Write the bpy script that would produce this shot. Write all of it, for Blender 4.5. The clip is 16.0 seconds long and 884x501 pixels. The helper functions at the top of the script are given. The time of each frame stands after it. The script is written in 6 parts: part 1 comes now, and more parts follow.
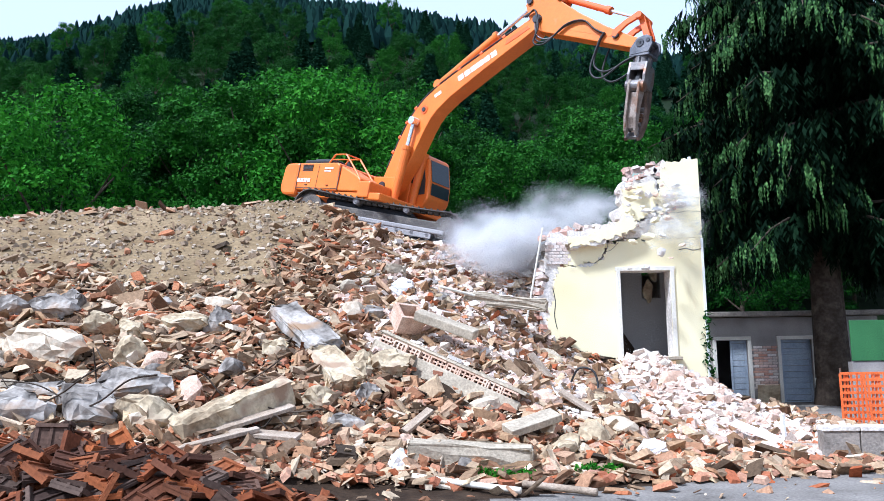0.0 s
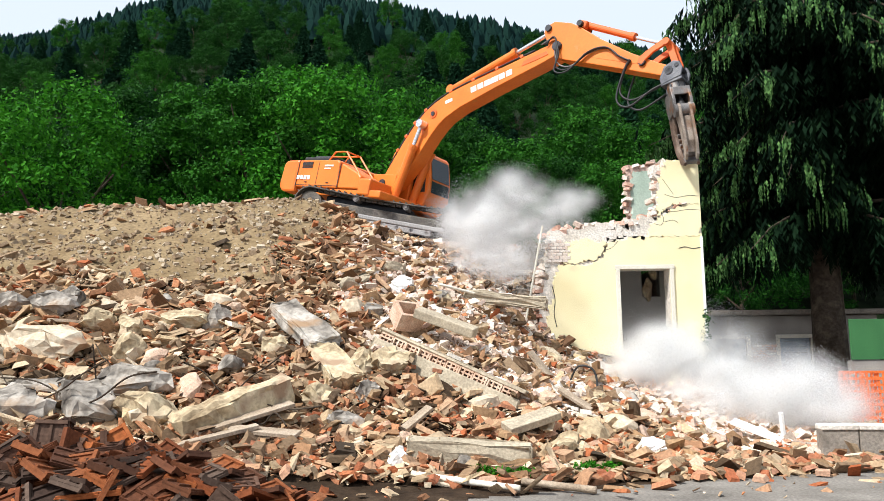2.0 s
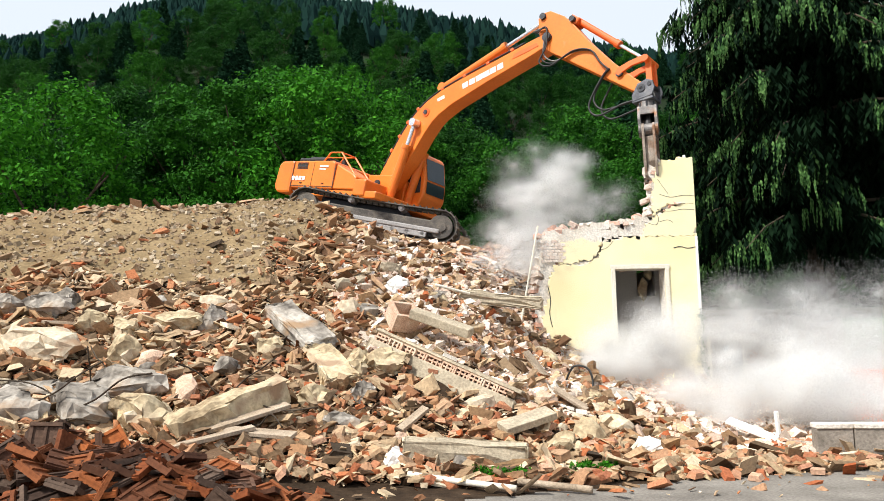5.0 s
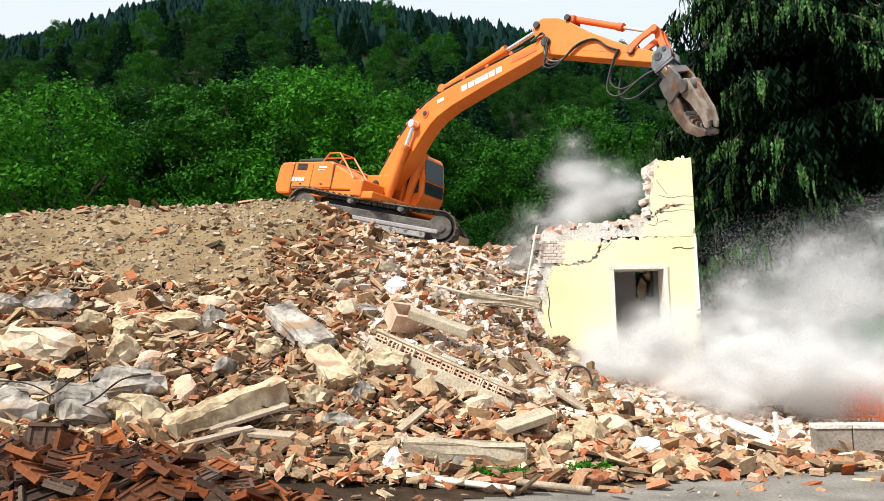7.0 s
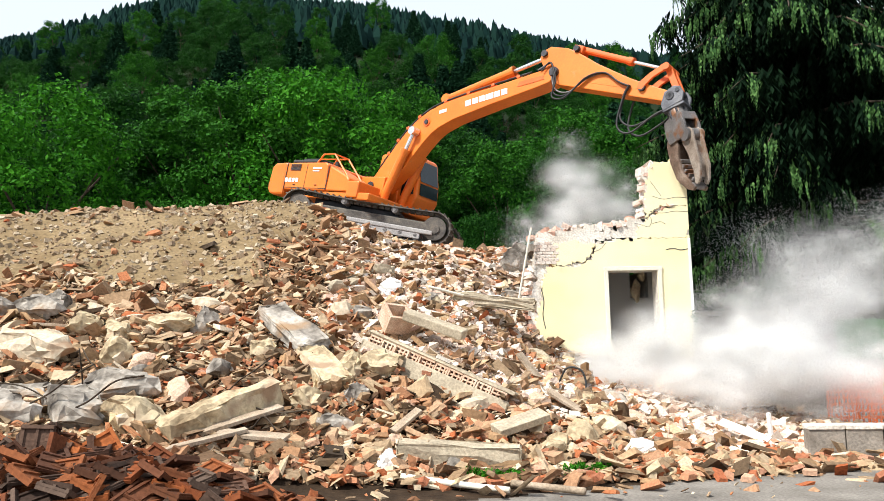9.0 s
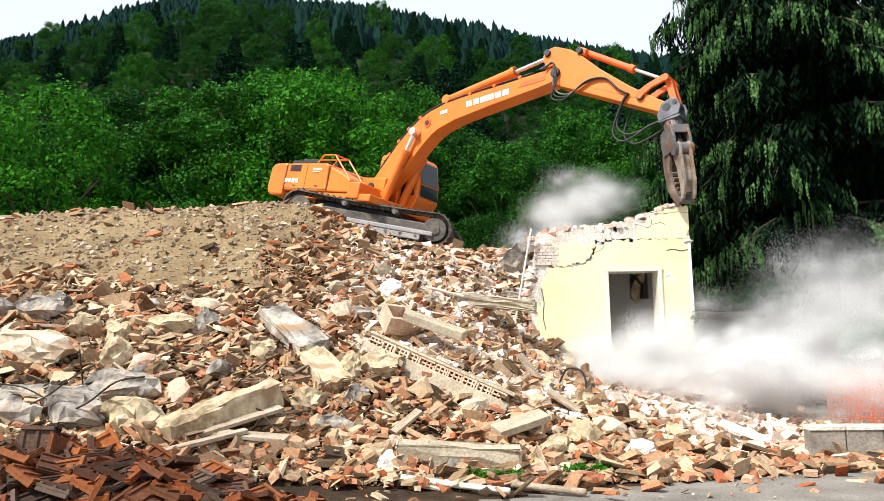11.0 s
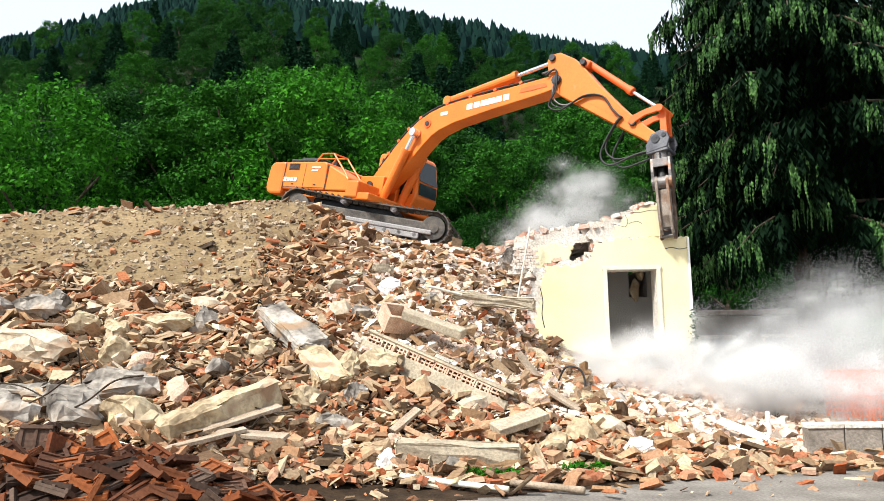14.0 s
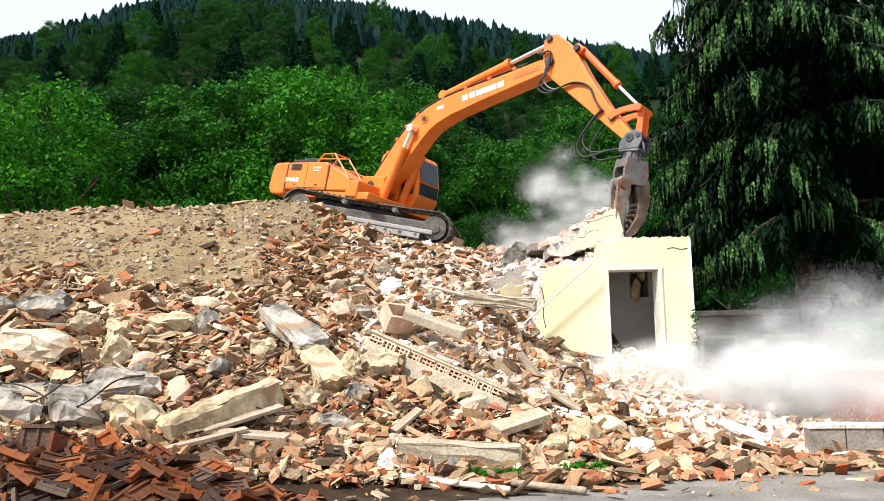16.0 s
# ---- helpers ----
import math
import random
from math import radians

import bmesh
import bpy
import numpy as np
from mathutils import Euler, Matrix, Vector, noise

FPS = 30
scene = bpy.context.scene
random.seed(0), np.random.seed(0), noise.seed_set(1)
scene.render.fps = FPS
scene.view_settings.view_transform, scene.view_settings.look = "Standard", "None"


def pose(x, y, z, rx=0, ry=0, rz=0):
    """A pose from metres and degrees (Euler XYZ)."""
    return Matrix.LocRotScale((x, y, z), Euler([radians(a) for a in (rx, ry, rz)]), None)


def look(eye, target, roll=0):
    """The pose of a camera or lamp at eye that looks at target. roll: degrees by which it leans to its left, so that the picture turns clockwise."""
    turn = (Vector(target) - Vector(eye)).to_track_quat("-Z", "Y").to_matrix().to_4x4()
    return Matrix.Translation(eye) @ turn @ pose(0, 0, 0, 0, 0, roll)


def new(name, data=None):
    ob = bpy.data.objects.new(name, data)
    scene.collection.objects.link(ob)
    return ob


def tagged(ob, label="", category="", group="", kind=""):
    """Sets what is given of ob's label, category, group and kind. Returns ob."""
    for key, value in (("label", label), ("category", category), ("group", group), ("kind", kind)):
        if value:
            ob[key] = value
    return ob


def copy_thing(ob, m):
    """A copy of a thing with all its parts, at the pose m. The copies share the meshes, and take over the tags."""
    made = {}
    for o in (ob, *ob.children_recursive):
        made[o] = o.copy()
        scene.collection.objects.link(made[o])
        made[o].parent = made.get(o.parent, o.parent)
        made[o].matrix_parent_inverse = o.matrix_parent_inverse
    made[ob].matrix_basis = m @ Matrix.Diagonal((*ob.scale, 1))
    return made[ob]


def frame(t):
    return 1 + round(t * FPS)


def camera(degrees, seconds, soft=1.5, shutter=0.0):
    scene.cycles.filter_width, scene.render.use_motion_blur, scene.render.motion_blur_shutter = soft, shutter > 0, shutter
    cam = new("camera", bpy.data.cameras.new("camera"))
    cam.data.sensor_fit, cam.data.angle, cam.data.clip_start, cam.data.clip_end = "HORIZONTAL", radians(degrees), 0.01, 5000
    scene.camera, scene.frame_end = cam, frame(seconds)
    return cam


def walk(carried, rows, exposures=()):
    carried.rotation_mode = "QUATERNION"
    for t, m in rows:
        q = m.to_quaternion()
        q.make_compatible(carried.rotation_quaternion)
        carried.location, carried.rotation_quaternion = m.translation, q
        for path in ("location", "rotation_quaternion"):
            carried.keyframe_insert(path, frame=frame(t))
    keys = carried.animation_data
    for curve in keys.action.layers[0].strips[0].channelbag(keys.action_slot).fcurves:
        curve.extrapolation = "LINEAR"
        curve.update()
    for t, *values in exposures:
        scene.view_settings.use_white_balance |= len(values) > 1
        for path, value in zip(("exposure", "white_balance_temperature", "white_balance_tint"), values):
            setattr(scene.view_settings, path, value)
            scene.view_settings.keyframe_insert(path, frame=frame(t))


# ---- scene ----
EYE = (0.0, 0.0, 1.55)
AIM = [(0, -0, 7.5, -0.9), (0.5, 0, 7.41, -0.799), (1, 0.048, 7.347, -0.799), (1.5, 0.025, 7.342, -0.77), (2, 0.013, 7.331, -0.736), (2.5, 0.124, 7.305, -0.755), (3, 0.156, 7.351, -0.866), (3.5, 0.295, 7.308, -0.908), (4, 0.361, 7.4, -0.957), (6.5, 0.347, 7.287, -0.98), (7, 0.438, 7.398, -0.96), (7.5, 0.675, 7.341, -0.964), (8, 0.83, 7.471, -0.957), (8.5, 0.859, 7.501, -1.023), (9, 0.86, 7.487, -1.041), (11.5, 0.844, 7.561, -1.041), (12, 0.874, 7.492, -0.989), (12.5, 0.823, 7.491, -1.028), (13, 0.933, 7.532, -1.067), (13.5, 1.015, 7.502, -1.182), (14, 0.94, 7.438, -1.11), (14.5, 0.741, 7.506, -1.011), (15, 0.752, 7.448, -0.992), (15.5, 0.846, 7.502, -1.051), (16, 0.842, 7.444, -1.06)]


def aim(pan, tilt, roll):
    """The camera's pose from its pan to the right, its tilt upwards and its lean."""
    p, t = radians(pan), radians(tilt)
    way = Vector((math.sin(p) * math.cos(t), math.cos(p) * math.cos(t), math.sin(t)))
    return look(EYE, Vector(EYE) + way, roll)


cam = camera(60, 16.0, soft=0.8)
walk(cam, [(t, aim(p, ti, r)) for t, p, ti, r in AIM], exposures=[(0, 0.5, 4900, 15), (0.9, 0.48, 5000, 14), (1.6, 0.44, 5550, 11), (2.3, 0.4, 5950, 10), (3.5, 0.4, 6050, 10), (7, 0.43, 6050, 10), (9, 0.52, 6000, 10), (12, 0.56, 6000, 10), (16, 0.6, 5950, 10)])

# ---- light: bright overcast sky with a weak, wide sun ----
SUN_UP, SUN_ROUND = 52, -128
world = bpy.data.worlds.new("sky")
scene.world = world
world.use_nodes = True
wn, wl = world.node_tree.nodes, world.node_tree.links
wn.clear()
w_out, w_bg, w_sky, w_mix = wn.new("ShaderNodeOutputWorld"), wn.new("ShaderNodeBackground"), wn.new("ShaderNodeTexSky"), wn.new("ShaderNodeMixRGB")
w_sky.sky_type, w_sky.sun_disc = "NISHITA", False
w_sky.sun_elevation, w_sky.sun_rotation, w_sky.dust_density = radians(SUN_UP), radians(SUN_ROUND), 4.0
w_mix.inputs[0].default_value, w_mix.inputs[2].default_value = 0.8, (9.8, 10.1, 10.4, 1)
w_bg.inputs[1].default_value = 0.082
wl.new(w_sky.outputs[0], w_mix.inputs[1])
wl.new(w_mix.outputs[0], w_bg.inputs[0])
wl.new(w_bg.outputs[0], w_out.inputs[0])
sun = new("sun", bpy.data.lights.new("sun", "SUN"))
sun.data.energy, sun.data.angle, sun.data.color = 4.8, radians(7), (1.0, 0.94, 0.83)
su, sr = radians(SUN_UP), radians(SUN_ROUND)
sun.matrix_world = look((0, 0, 40), Vector((0, 0, 40)) - Vector((math.sin(sr) * math.cos(su), math.cos(sr) * math.cos(su), math.sin(su))))


# ---- materials ----
def mat(name, colours, scale=4.0, rough=0.85, metal=0.0, bump=0.3, fine=40.0, island=False, per_object=False, spread=0.5, translucent=0.0, stain=None, mottle=0.25, shine=None):
    """A surface whose colour wanders through colours by noise at two scales, or from piece to piece."""
    m = bpy.data.materials.new(name)
    m.use_nodes = True
    n, l = m.node_tree.nodes, m.node_tree.links
    b = n["Principled BSDF"]
    co = n.new("ShaderNodeTexCoord")
    big, small = n.new("ShaderNodeTexNoise"), n.new("ShaderNodeTexNoise")
    big.inputs["Scale"].default_value, small.inputs["Scale"].default_value = scale, fine
    big.inputs["Detail"].default_value = small.inputs["Detail"].default_value = 6
    for k in (big, small):
        l.new(co.outputs["Object"], k.inputs["Vector"])
    ramp = n.new("ShaderNodeValToRGB")
    e = ramp.color_ramp.elements
    while len(e) < len(colours):
        e.new(0.5)
    lo, hi = (0.0, 1.0) if (island or per_object) else (0.5 - spread / 2, 0.5 + spread / 2)
    for i, c in enumerate(colours):
        e[i].position = lo + (hi - lo) * i / max(1, len(colours) - 1)
        e[i].color = (*c, 1)
    if island or per_object:
        src = n.new("ShaderNodeNewGeometry").outputs["Random Per Island"] if island else n.new("ShaderNodeObjectInfo").outputs["Random"]
        l.new(src, ramp.inputs[0])
    else:
        l.new(big.outputs["Fac"], ramp.inputs[0])
    tone = n.new("ShaderNodeMapRange")
    tone.inputs["From Min"].default_value, tone.inputs["From Max"].default_value = 0.3, 0.7
    tone.inputs["To Min"].default_value, tone.inputs["To Max"].default_value = 1 - mottle, 1 + mottle
    l.new(small.outputs["Fac"], tone.inputs["Value"])
    mul = n.new("ShaderNodeMixRGB")
    mul.blend_type = "MULTIPLY"
    mul.inputs[0].default_value = 1.0
    l.new(ramp.outputs[0], mul.inputs[1])
    l.new(tone.outputs[0], mul.inputs[2])
    colour = mul.outputs[0]
    if stain:
        st, sm, sramp = n.new("ShaderNodeTexNoise"), n.new("ShaderNodeMixRGB"), n.new("ShaderNodeValToRGB")
        st.inputs["Scale"].default_value, st.inputs["Detail"].default_value = stain[1], 8
        l.new(co.outputs["Object"], st.inputs["Vector"])
        sramp.color_ramp.elements[0].position, sramp.color_ramp.elements[1].position = stain[2], stain[2] + 0.12
        l.new(st.outputs["Fac"], sramp.inputs[0])
        l.new(sramp.outputs[0], sm.inputs[0])
        l.new(colour, sm.inputs[1])
        sm.inputs[2].default_value = (*stain[0], 1)
        colour = sm.outputs[0]
    l.new(colour, b.inputs["Base Color"])
    b.inputs["Roughness"].default_value, b.inputs["Metallic"].default_value = rough, metal
    b.inputs["Specular IOR Level"].default_value = shine if shine is not None else 0.12 if rough > 0.75 else 0.4
    if bump:
        bp = n.new("ShaderNodeBump")
        bp.inputs["Strength"].default_value, bp.inputs["Distance"].default_value = bump, 0.02
        l.new(small.outputs["Fac"], bp.inputs["Height"])
        l.new(bp.outputs[0], b.inputs["Normal"])
    if translucent:
        tr, mx = n.new("ShaderNodeBsdfTranslucent"), n.new("ShaderNodeMixShader")
        mx.inputs[0].default_value = translucent
        l.new(colour, tr.inputs[0])
        l.new(b.outputs[0], mx.inputs[1])
        l.new(tr.outputs[0], mx.inputs[2])
        l.new(mx.outputs[0], n["Material Output"].inputs[0])
    return m


M_GROUND = mat("gravel_ground", [(0.1, 0.088, 0.074), (0.19, 0.17, 0.145), (0.27, 0.245, 0.21)], 1.2, 0.95, bump=0.6, fine=30)
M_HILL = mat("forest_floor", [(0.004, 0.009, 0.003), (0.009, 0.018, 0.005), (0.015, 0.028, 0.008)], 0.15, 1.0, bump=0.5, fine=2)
M_EARTH = mat("dug_earth", [(0.136, 0.0877, 0.0422), (0.207, 0.147, 0.077), (0.264, 0.191, 0.105)], 0.9, 0.97, bump=0.9, fine=14)
M_RUBBLE = mat("rubble_mix", [(0.318, 0.169, 0.0916), (0.41, 0.286, 0.177), (0.0653, 0.0419, 0.0248), (0.28, 0.126, 0.0603), (0.43, 0.31, 0.184), (0.112, 0.0671, 0.039), (0.309, 0.169, 0.0853),
                              (0.486, 0.353, 0.213), (0.178, 0.119, 0.0711), (0.354, 0.218, 0.113), (0.084, 0.0419, 0.0213), (0.561, 0.437, 0.283), (0.243, 0.151, 0.0779), (0.0467, 0.0336, 0.0227)], 3, 0.95, bump=0.8, fine=22, island=True)
M_BRICK = mat("broken_brick", [(0.299, 0.0816, 0.0293), (0.379, 0.145, 0.0628), (0.439, 0.231, 0.118), (0.219, 0.0672, 0.0293), (0.479, 0.317, 0.184)], 3, 0.93, bump=0.7, fine=30, island=True)
M_STONE = mat("pale_stone", [(0.064, 0.053, 0.0437), (0.256, 0.225, 0.187), (0.435, 0.393, 0.337)], 2.2, 0.9, bump=0.8, fine=16, stain=((0.3, 0.2, 0.12), 1.7, 0.58), spread=0.3)
M_CREAM = mat("cream_plastered_stone", [(0.231, 0.162, 0.0916), (0.445, 0.355, 0.223), (0.562, 0.479, 0.328)], 2.2, 0.9, bump=0.6, fine=18, stain=((0.32, 0.22, 0.14), 2.3, 0.56), spread=0.35)
M_CONCRETE = mat("concrete", [(0.284, 0.232, 0.164), (0.386, 0.325, 0.233), (0.472, 0.395, 0.284)], 2.5, 0.92, bump=0.6, fine=26)
M_GREYCON = mat("grey_block_concrete", [(0.172, 0.144, 0.115), (0.25, 0.215, 0.176), (0.328, 0.281, 0.23)], 2.5, 0.92, bump=0.6, fine=26)
M_TILE = mat("clay_roof_tile", [(0.208, 0.057, 0.0173), (0.056, 0.0266, 0.0158), (0.32, 0.0988, 0.0302), (0.036, 0.0243, 0.0187), (0.128, 0.0456, 0.0202), (0.096, 0.0646, 0.0468), (0.04, 0.0228, 0.0158)], 5, 0.85, bump=0.4, fine=35, per_object=True)
M_TILESTUFF = mat("clay_shards", [(0.08, 0.035, 0.02), (0.26, 0.08, 0.03), (0.05, 0.03, 0.02), (0.18, 0.07, 0.03)], 5, 0.9, bump=0.5, fine=35, island=True)
M_YELLOW = mat("yellow_render", [(0.757, 0.65, 0.369), (0.805, 0.713, 0.436), (0.844, 0.761, 0.504)], 0.9, 0.9, bump=0.25, fine=45, stain=((0.6, 0.52, 0.33), 1.1, 0.62), mottle=0.07)
M_MORTAR = mat("lime_mortar", [(0.5, 0.44, 0.36), (0.64, 0.58, 0.5), (0.72, 0.67, 0.6)], 3, 0.95, bump=0.7, fine=24)
M_MASON = mat("stone_masonry", [(0.5, 0.44, 0.38), (0.64, 0.57, 0.49), (0.45, 0.24, 0.17), (0.7, 0.66, 0.6), (0.52, 0.34, 0.26)], 3, 0.95, bump=0.7, fine=24, island=True)
M_GREEN = mat("pale_green_plaster", [(0.34, 0.42, 0.33), (0.42, 0.5, 0.41), (0.48, 0.55, 0.46)], 1.5, 0.9, bump=0.3, fine=30, mottle=0.12)
M_TRIM = mat("window_surround", [(0.62, 0.57, 0.46), (0.74, 0.69, 0.58)], 2, 0.85, bump=0.3, mottle=0.12)
M_ORANGE = mat("orange_paint", [(0.612, 0.136, 0.0105), (0.702, 0.168, 0.0135), (0.738, 0.192, 0.018)], 1.1, 0.42, bump=0.05, fine=18, stain=((0.5, 0.22, 0.07), 2.2, 0.66), mottle=0.06)
M_DEEPOR = mat("red_orange_paint", [(0.62, 0.1, 0.012), (0.72, 0.14, 0.02)], 1.1, 0.42, bump=0.05, fine=18, mottle=0.06)
M_BLACK = mat("black_rubber", [(0.012, 0.012, 0.012), (0.03, 0.028, 0.026)], 5, 0.55, bump=0.1)
M_TRACK = mat("track_steel", [(0.05, 0.045, 0.04), (0.12, 0.105, 0.09), (0.2, 0.17, 0.13)], 4, 0.7, metal=0.3, bump=0.5, fine=30)
M_DUSTY = mat("dusty_frame", [(0.2, 0.185, 0.18), (0.3, 0.28, 0.27)], 3, 0.9, bump=0.4)
M_STEEL = mat("worn_steel", [(0.096, 0.0855, 0.0798), (0.168, 0.154, 0.143), (0.252, 0.228, 0.209)], 3.5, 0.5, metal=0.5, bump=0.3, stain=((0.2, 0.09, 0.04), 3, 0.55))
M_DARKSTEEL = mat("dark_steel", [(0.02, 0.02, 0.022), (0.055, 0.055, 0.06)], 3.5, 0.55, metal=0.3, bump=0.3)
M_RUST = mat("rusty_jaw_steel", [(0.05, 0.035, 0.028), (0.12, 0.075, 0.05), (0.24, 0.18, 0.14)], 3.5, 0.75, metal=0.2, bump=0.5)
M_HEAD = mat("grey_mounting_steel", [(0.05, 0.05, 0.055), (0.1, 0.1, 0.11), (0.17, 0.165, 0.16)], 4, 0.5, metal=0.4, bump=0.2)
M_PALEJAW = mat("dusty_jaw_steel", [(0.136, 0.0984, 0.072), (0.255, 0.205, 0.16), (0.383, 0.336, 0.288)], 4, 0.7, metal=0.2, bump=0.5, stain=((0.2, 0.1, 0.05), 3, 0.52))
M_CHROME = mat("chrome_rod", [(0.7, 0.7, 0.72), (0.8, 0.8, 0.82)], 3, 0.2, metal=0.8, bump=0)
M_WHITE = mat("white_paint", [(0.78, 0.76, 0.7), (0.84, 0.82, 0.78)], 3, 0.6, bump=0.05, mottle=0.12)
M_GLASS = mat("dark_glass", [(0.02, 0.03, 0.035), (0.03, 0.045, 0.05)], 1, 0.06, bump=0)
# Needles inside the crown, with the shade between branches put into their colour.
M_INNER_SHADE = mat("inner_foliage", [(0.002, 0.007, 0.003), (0.004, 0.012, 0.005), (0.007, 0.018, 0.007)], 3, 0.8, bump=0, island=True, shine=0.03)
M_BARK = mat("bark", [(0.03, 0.022, 0.015), (0.06, 0.045, 0.032), (0.11, 0.085, 0.06)], 3, 0.95, bump=1.0, fine=12)
M_LEAF = mat("leaves", [(0.0124, 0.0667, 0.0037), (0.0311, 0.149, 0.00647), (0.0621, 0.232, 0.0111), (0.0207, 0.0995, 0.00554)], 3, 0.6, bump=0, island=True, translucent=0.25, shine=0.06)
M_LEAFMID = mat("mid_green_leaves", [(0.0123, 0.0599, 0.00438), (0.0227, 0.0998, 0.00656), (0.0367, 0.139, 0.00875)], 3, 0.6, bump=0, island=True, translucent=0.2, shine=0.06)
M_LEAF2 = mat("darker_leaves", [(0.00521, 0.0287, 0.00351), (0.0121, 0.0565, 0.00561), (0.0226, 0.0874, 0.00771)], 3, 0.6, bump=0, island=True, translucent=0.2, shine=0.06)
M_NEEDLE = mat("spruce_needles", [(0.00428, 0.0166, 0.00805), (0.00855, 0.0287, 0.0129), (0.0142, 0.0423, 0.0177)], 3, 0.9, bump=0, island=True, shine=0.015)
M_CEDAR = mat("weeping_needles", [(0.0215, 0.0627, 0.0152), (0.0485, 0.114, 0.0293), (0.0994, 0.192, 0.0528), (0.0285, 0.0785, 0.02)], 3, 0.6, bump=0, island=True, translucent=0.12, shine=0.06)
M_WOOD = mat("weathered_wood", [(0.2, 0.15, 0.1), (0.36, 0.28, 0.2), (0.45, 0.37, 0.28)], 3, 0.9, bump=0.6)
M_DOOR = mat("grey_blue_boards", [(0.24, 0.28, 0.32), (0.33, 0.37, 0.41), (0.4, 0.43, 0.45)], 2, 0.8, bump=0.4)
M_GREYWALL = mat("grey_shed_render", [(0.2, 0.18, 0.16), (0.3, 0.27, 0.24), (0.4, 0.36, 0.31)], 1.3, 0.93, bump=0.5, mottle=0.12)
M_NET = mat("orange_plastic_net", [(0.8, 0.16, 0.03), (0.88, 0.22, 0.05)], 3, 0.5, bump=0, translucent=0.3)
M_TARP = mat("green_panel", [(0.03, 0.12, 0.035), (0.05, 0.17, 0.05)], 1.3, 0.6, bump=0.1)
M_DUST = mat("airborne_dust", [(0.858, 0.848, 0.83), (0.885, 0.877, 0.858), (0.895, 0.89, 0.877)], 1, 1.0, bump=0, island=True, translucent=0.5, mottle=0.02, shine=0.0)
dn, dl = M_DUST.node_tree.nodes, M_DUST.node_tree.links
d_clear, d_mix = dn.new("ShaderNodeBsdfTransparent"), dn.new("ShaderNodeMixShader")
d_mix.inputs[0].default_value = 0.45
d_thick = dn["Material Output"].inputs[0].links[0].from_socket
dl.new(d_clear.outputs[0], d_mix.inputs[1])
dl.new(d_thick, d_mix.inputs[2])
dl.new(d_mix.outputs[0], dn["Material Output"].inputs[0])
M_DARK = mat("dark_interior", [(0.27, 0.255, 0.235), (0.38, 0.36, 0.33)], 1, 0.95, bump=0.4)


# ---- building tools ----
def part(name, bm, material, parent=None, label="", smooth=False):
    """Links a bmesh as one mesh object, under a thing or a part where one is given."""
    me = bpy.data.meshes.new(name)
    bm.to_mesh(me)
    bm.free()
    if material:
        me.materials.append(material)
    if smooth:
        for p in me.polygons:
            p.use_smooth = True
    ob = new(name, me)
    if parent:
        ob.parent = parent
    return tagged(ob, label=label) if label else ob


def raw(name, verts, faces, material, parent=None, label="", smooth=False):
    me = bpy.data.meshes.new(name)
    me.from_pydata([tuple(v) for v in verts], [], faces)
    me.materials.append(material)
    if smooth:
        me.polygons.foreach_set("use_smooth", [True] * len(me.polygons))
    ob = new(name, me)
    if parent:
        ob.parent = parent
    return tagged(ob, label=label) if label else ob


def box(bm, size, m=None, bevel=0.0):
    """A box of that size about the pose m, added to bm, with its edges rounded."""
    r = bmesh.ops.create_cube(bm, size=1.0, matrix=(m or Matrix()) @ Matrix.Diagonal((*size, 1)))
    if bevel:
        es = list({e for v in r["verts"] for e in v.link_edges})
        bmesh.ops.bevel(bm, geom=es, offset=bevel, segments=2, affect="EDGES", profile=0.5)
    return r["verts"]


def rod(bm, a, b, r, r2=None, n=14):
    """A round bar from a to b."""
    a, b = Vector(a), Vector(b)
    d = b - a
    m = Matrix.Translation((a + b) / 2) @ d.to_track_quat("Z", "Y").to_matrix().to_4x4()
    bmesh.ops.create_cone(bm, cap_ends=True, segments=n, radius1=r, radius2=r if r2 is None else r2, depth=d.length, matrix=m)


def plate(bm, outline, y0, y1, bevel=0.0):
    """A solid whose side outline (x, z) is given, from y0 to y1."""
    a = [bm.verts.new((x, y0, z)) for x, z in outline]
    b = [bm.verts.new((x, y1, z)) for x, z in outline]
    k = len(a)
    fs = [bm.faces.new(a), bm.faces.new(b[::-1])] + [bm.faces.new((a[i], b[i], b[(i + 1) % k], a[(i + 1) % k])) for i in range(k)]
    bmesh.ops.recalc_face_normals(bm, faces=fs)
    if bevel:
        bmesh.ops.bevel(bm, geom=list({e for f in fs for e in f.edges}), offset=bevel, segments=2, affect="EDGES", profile=0.5)


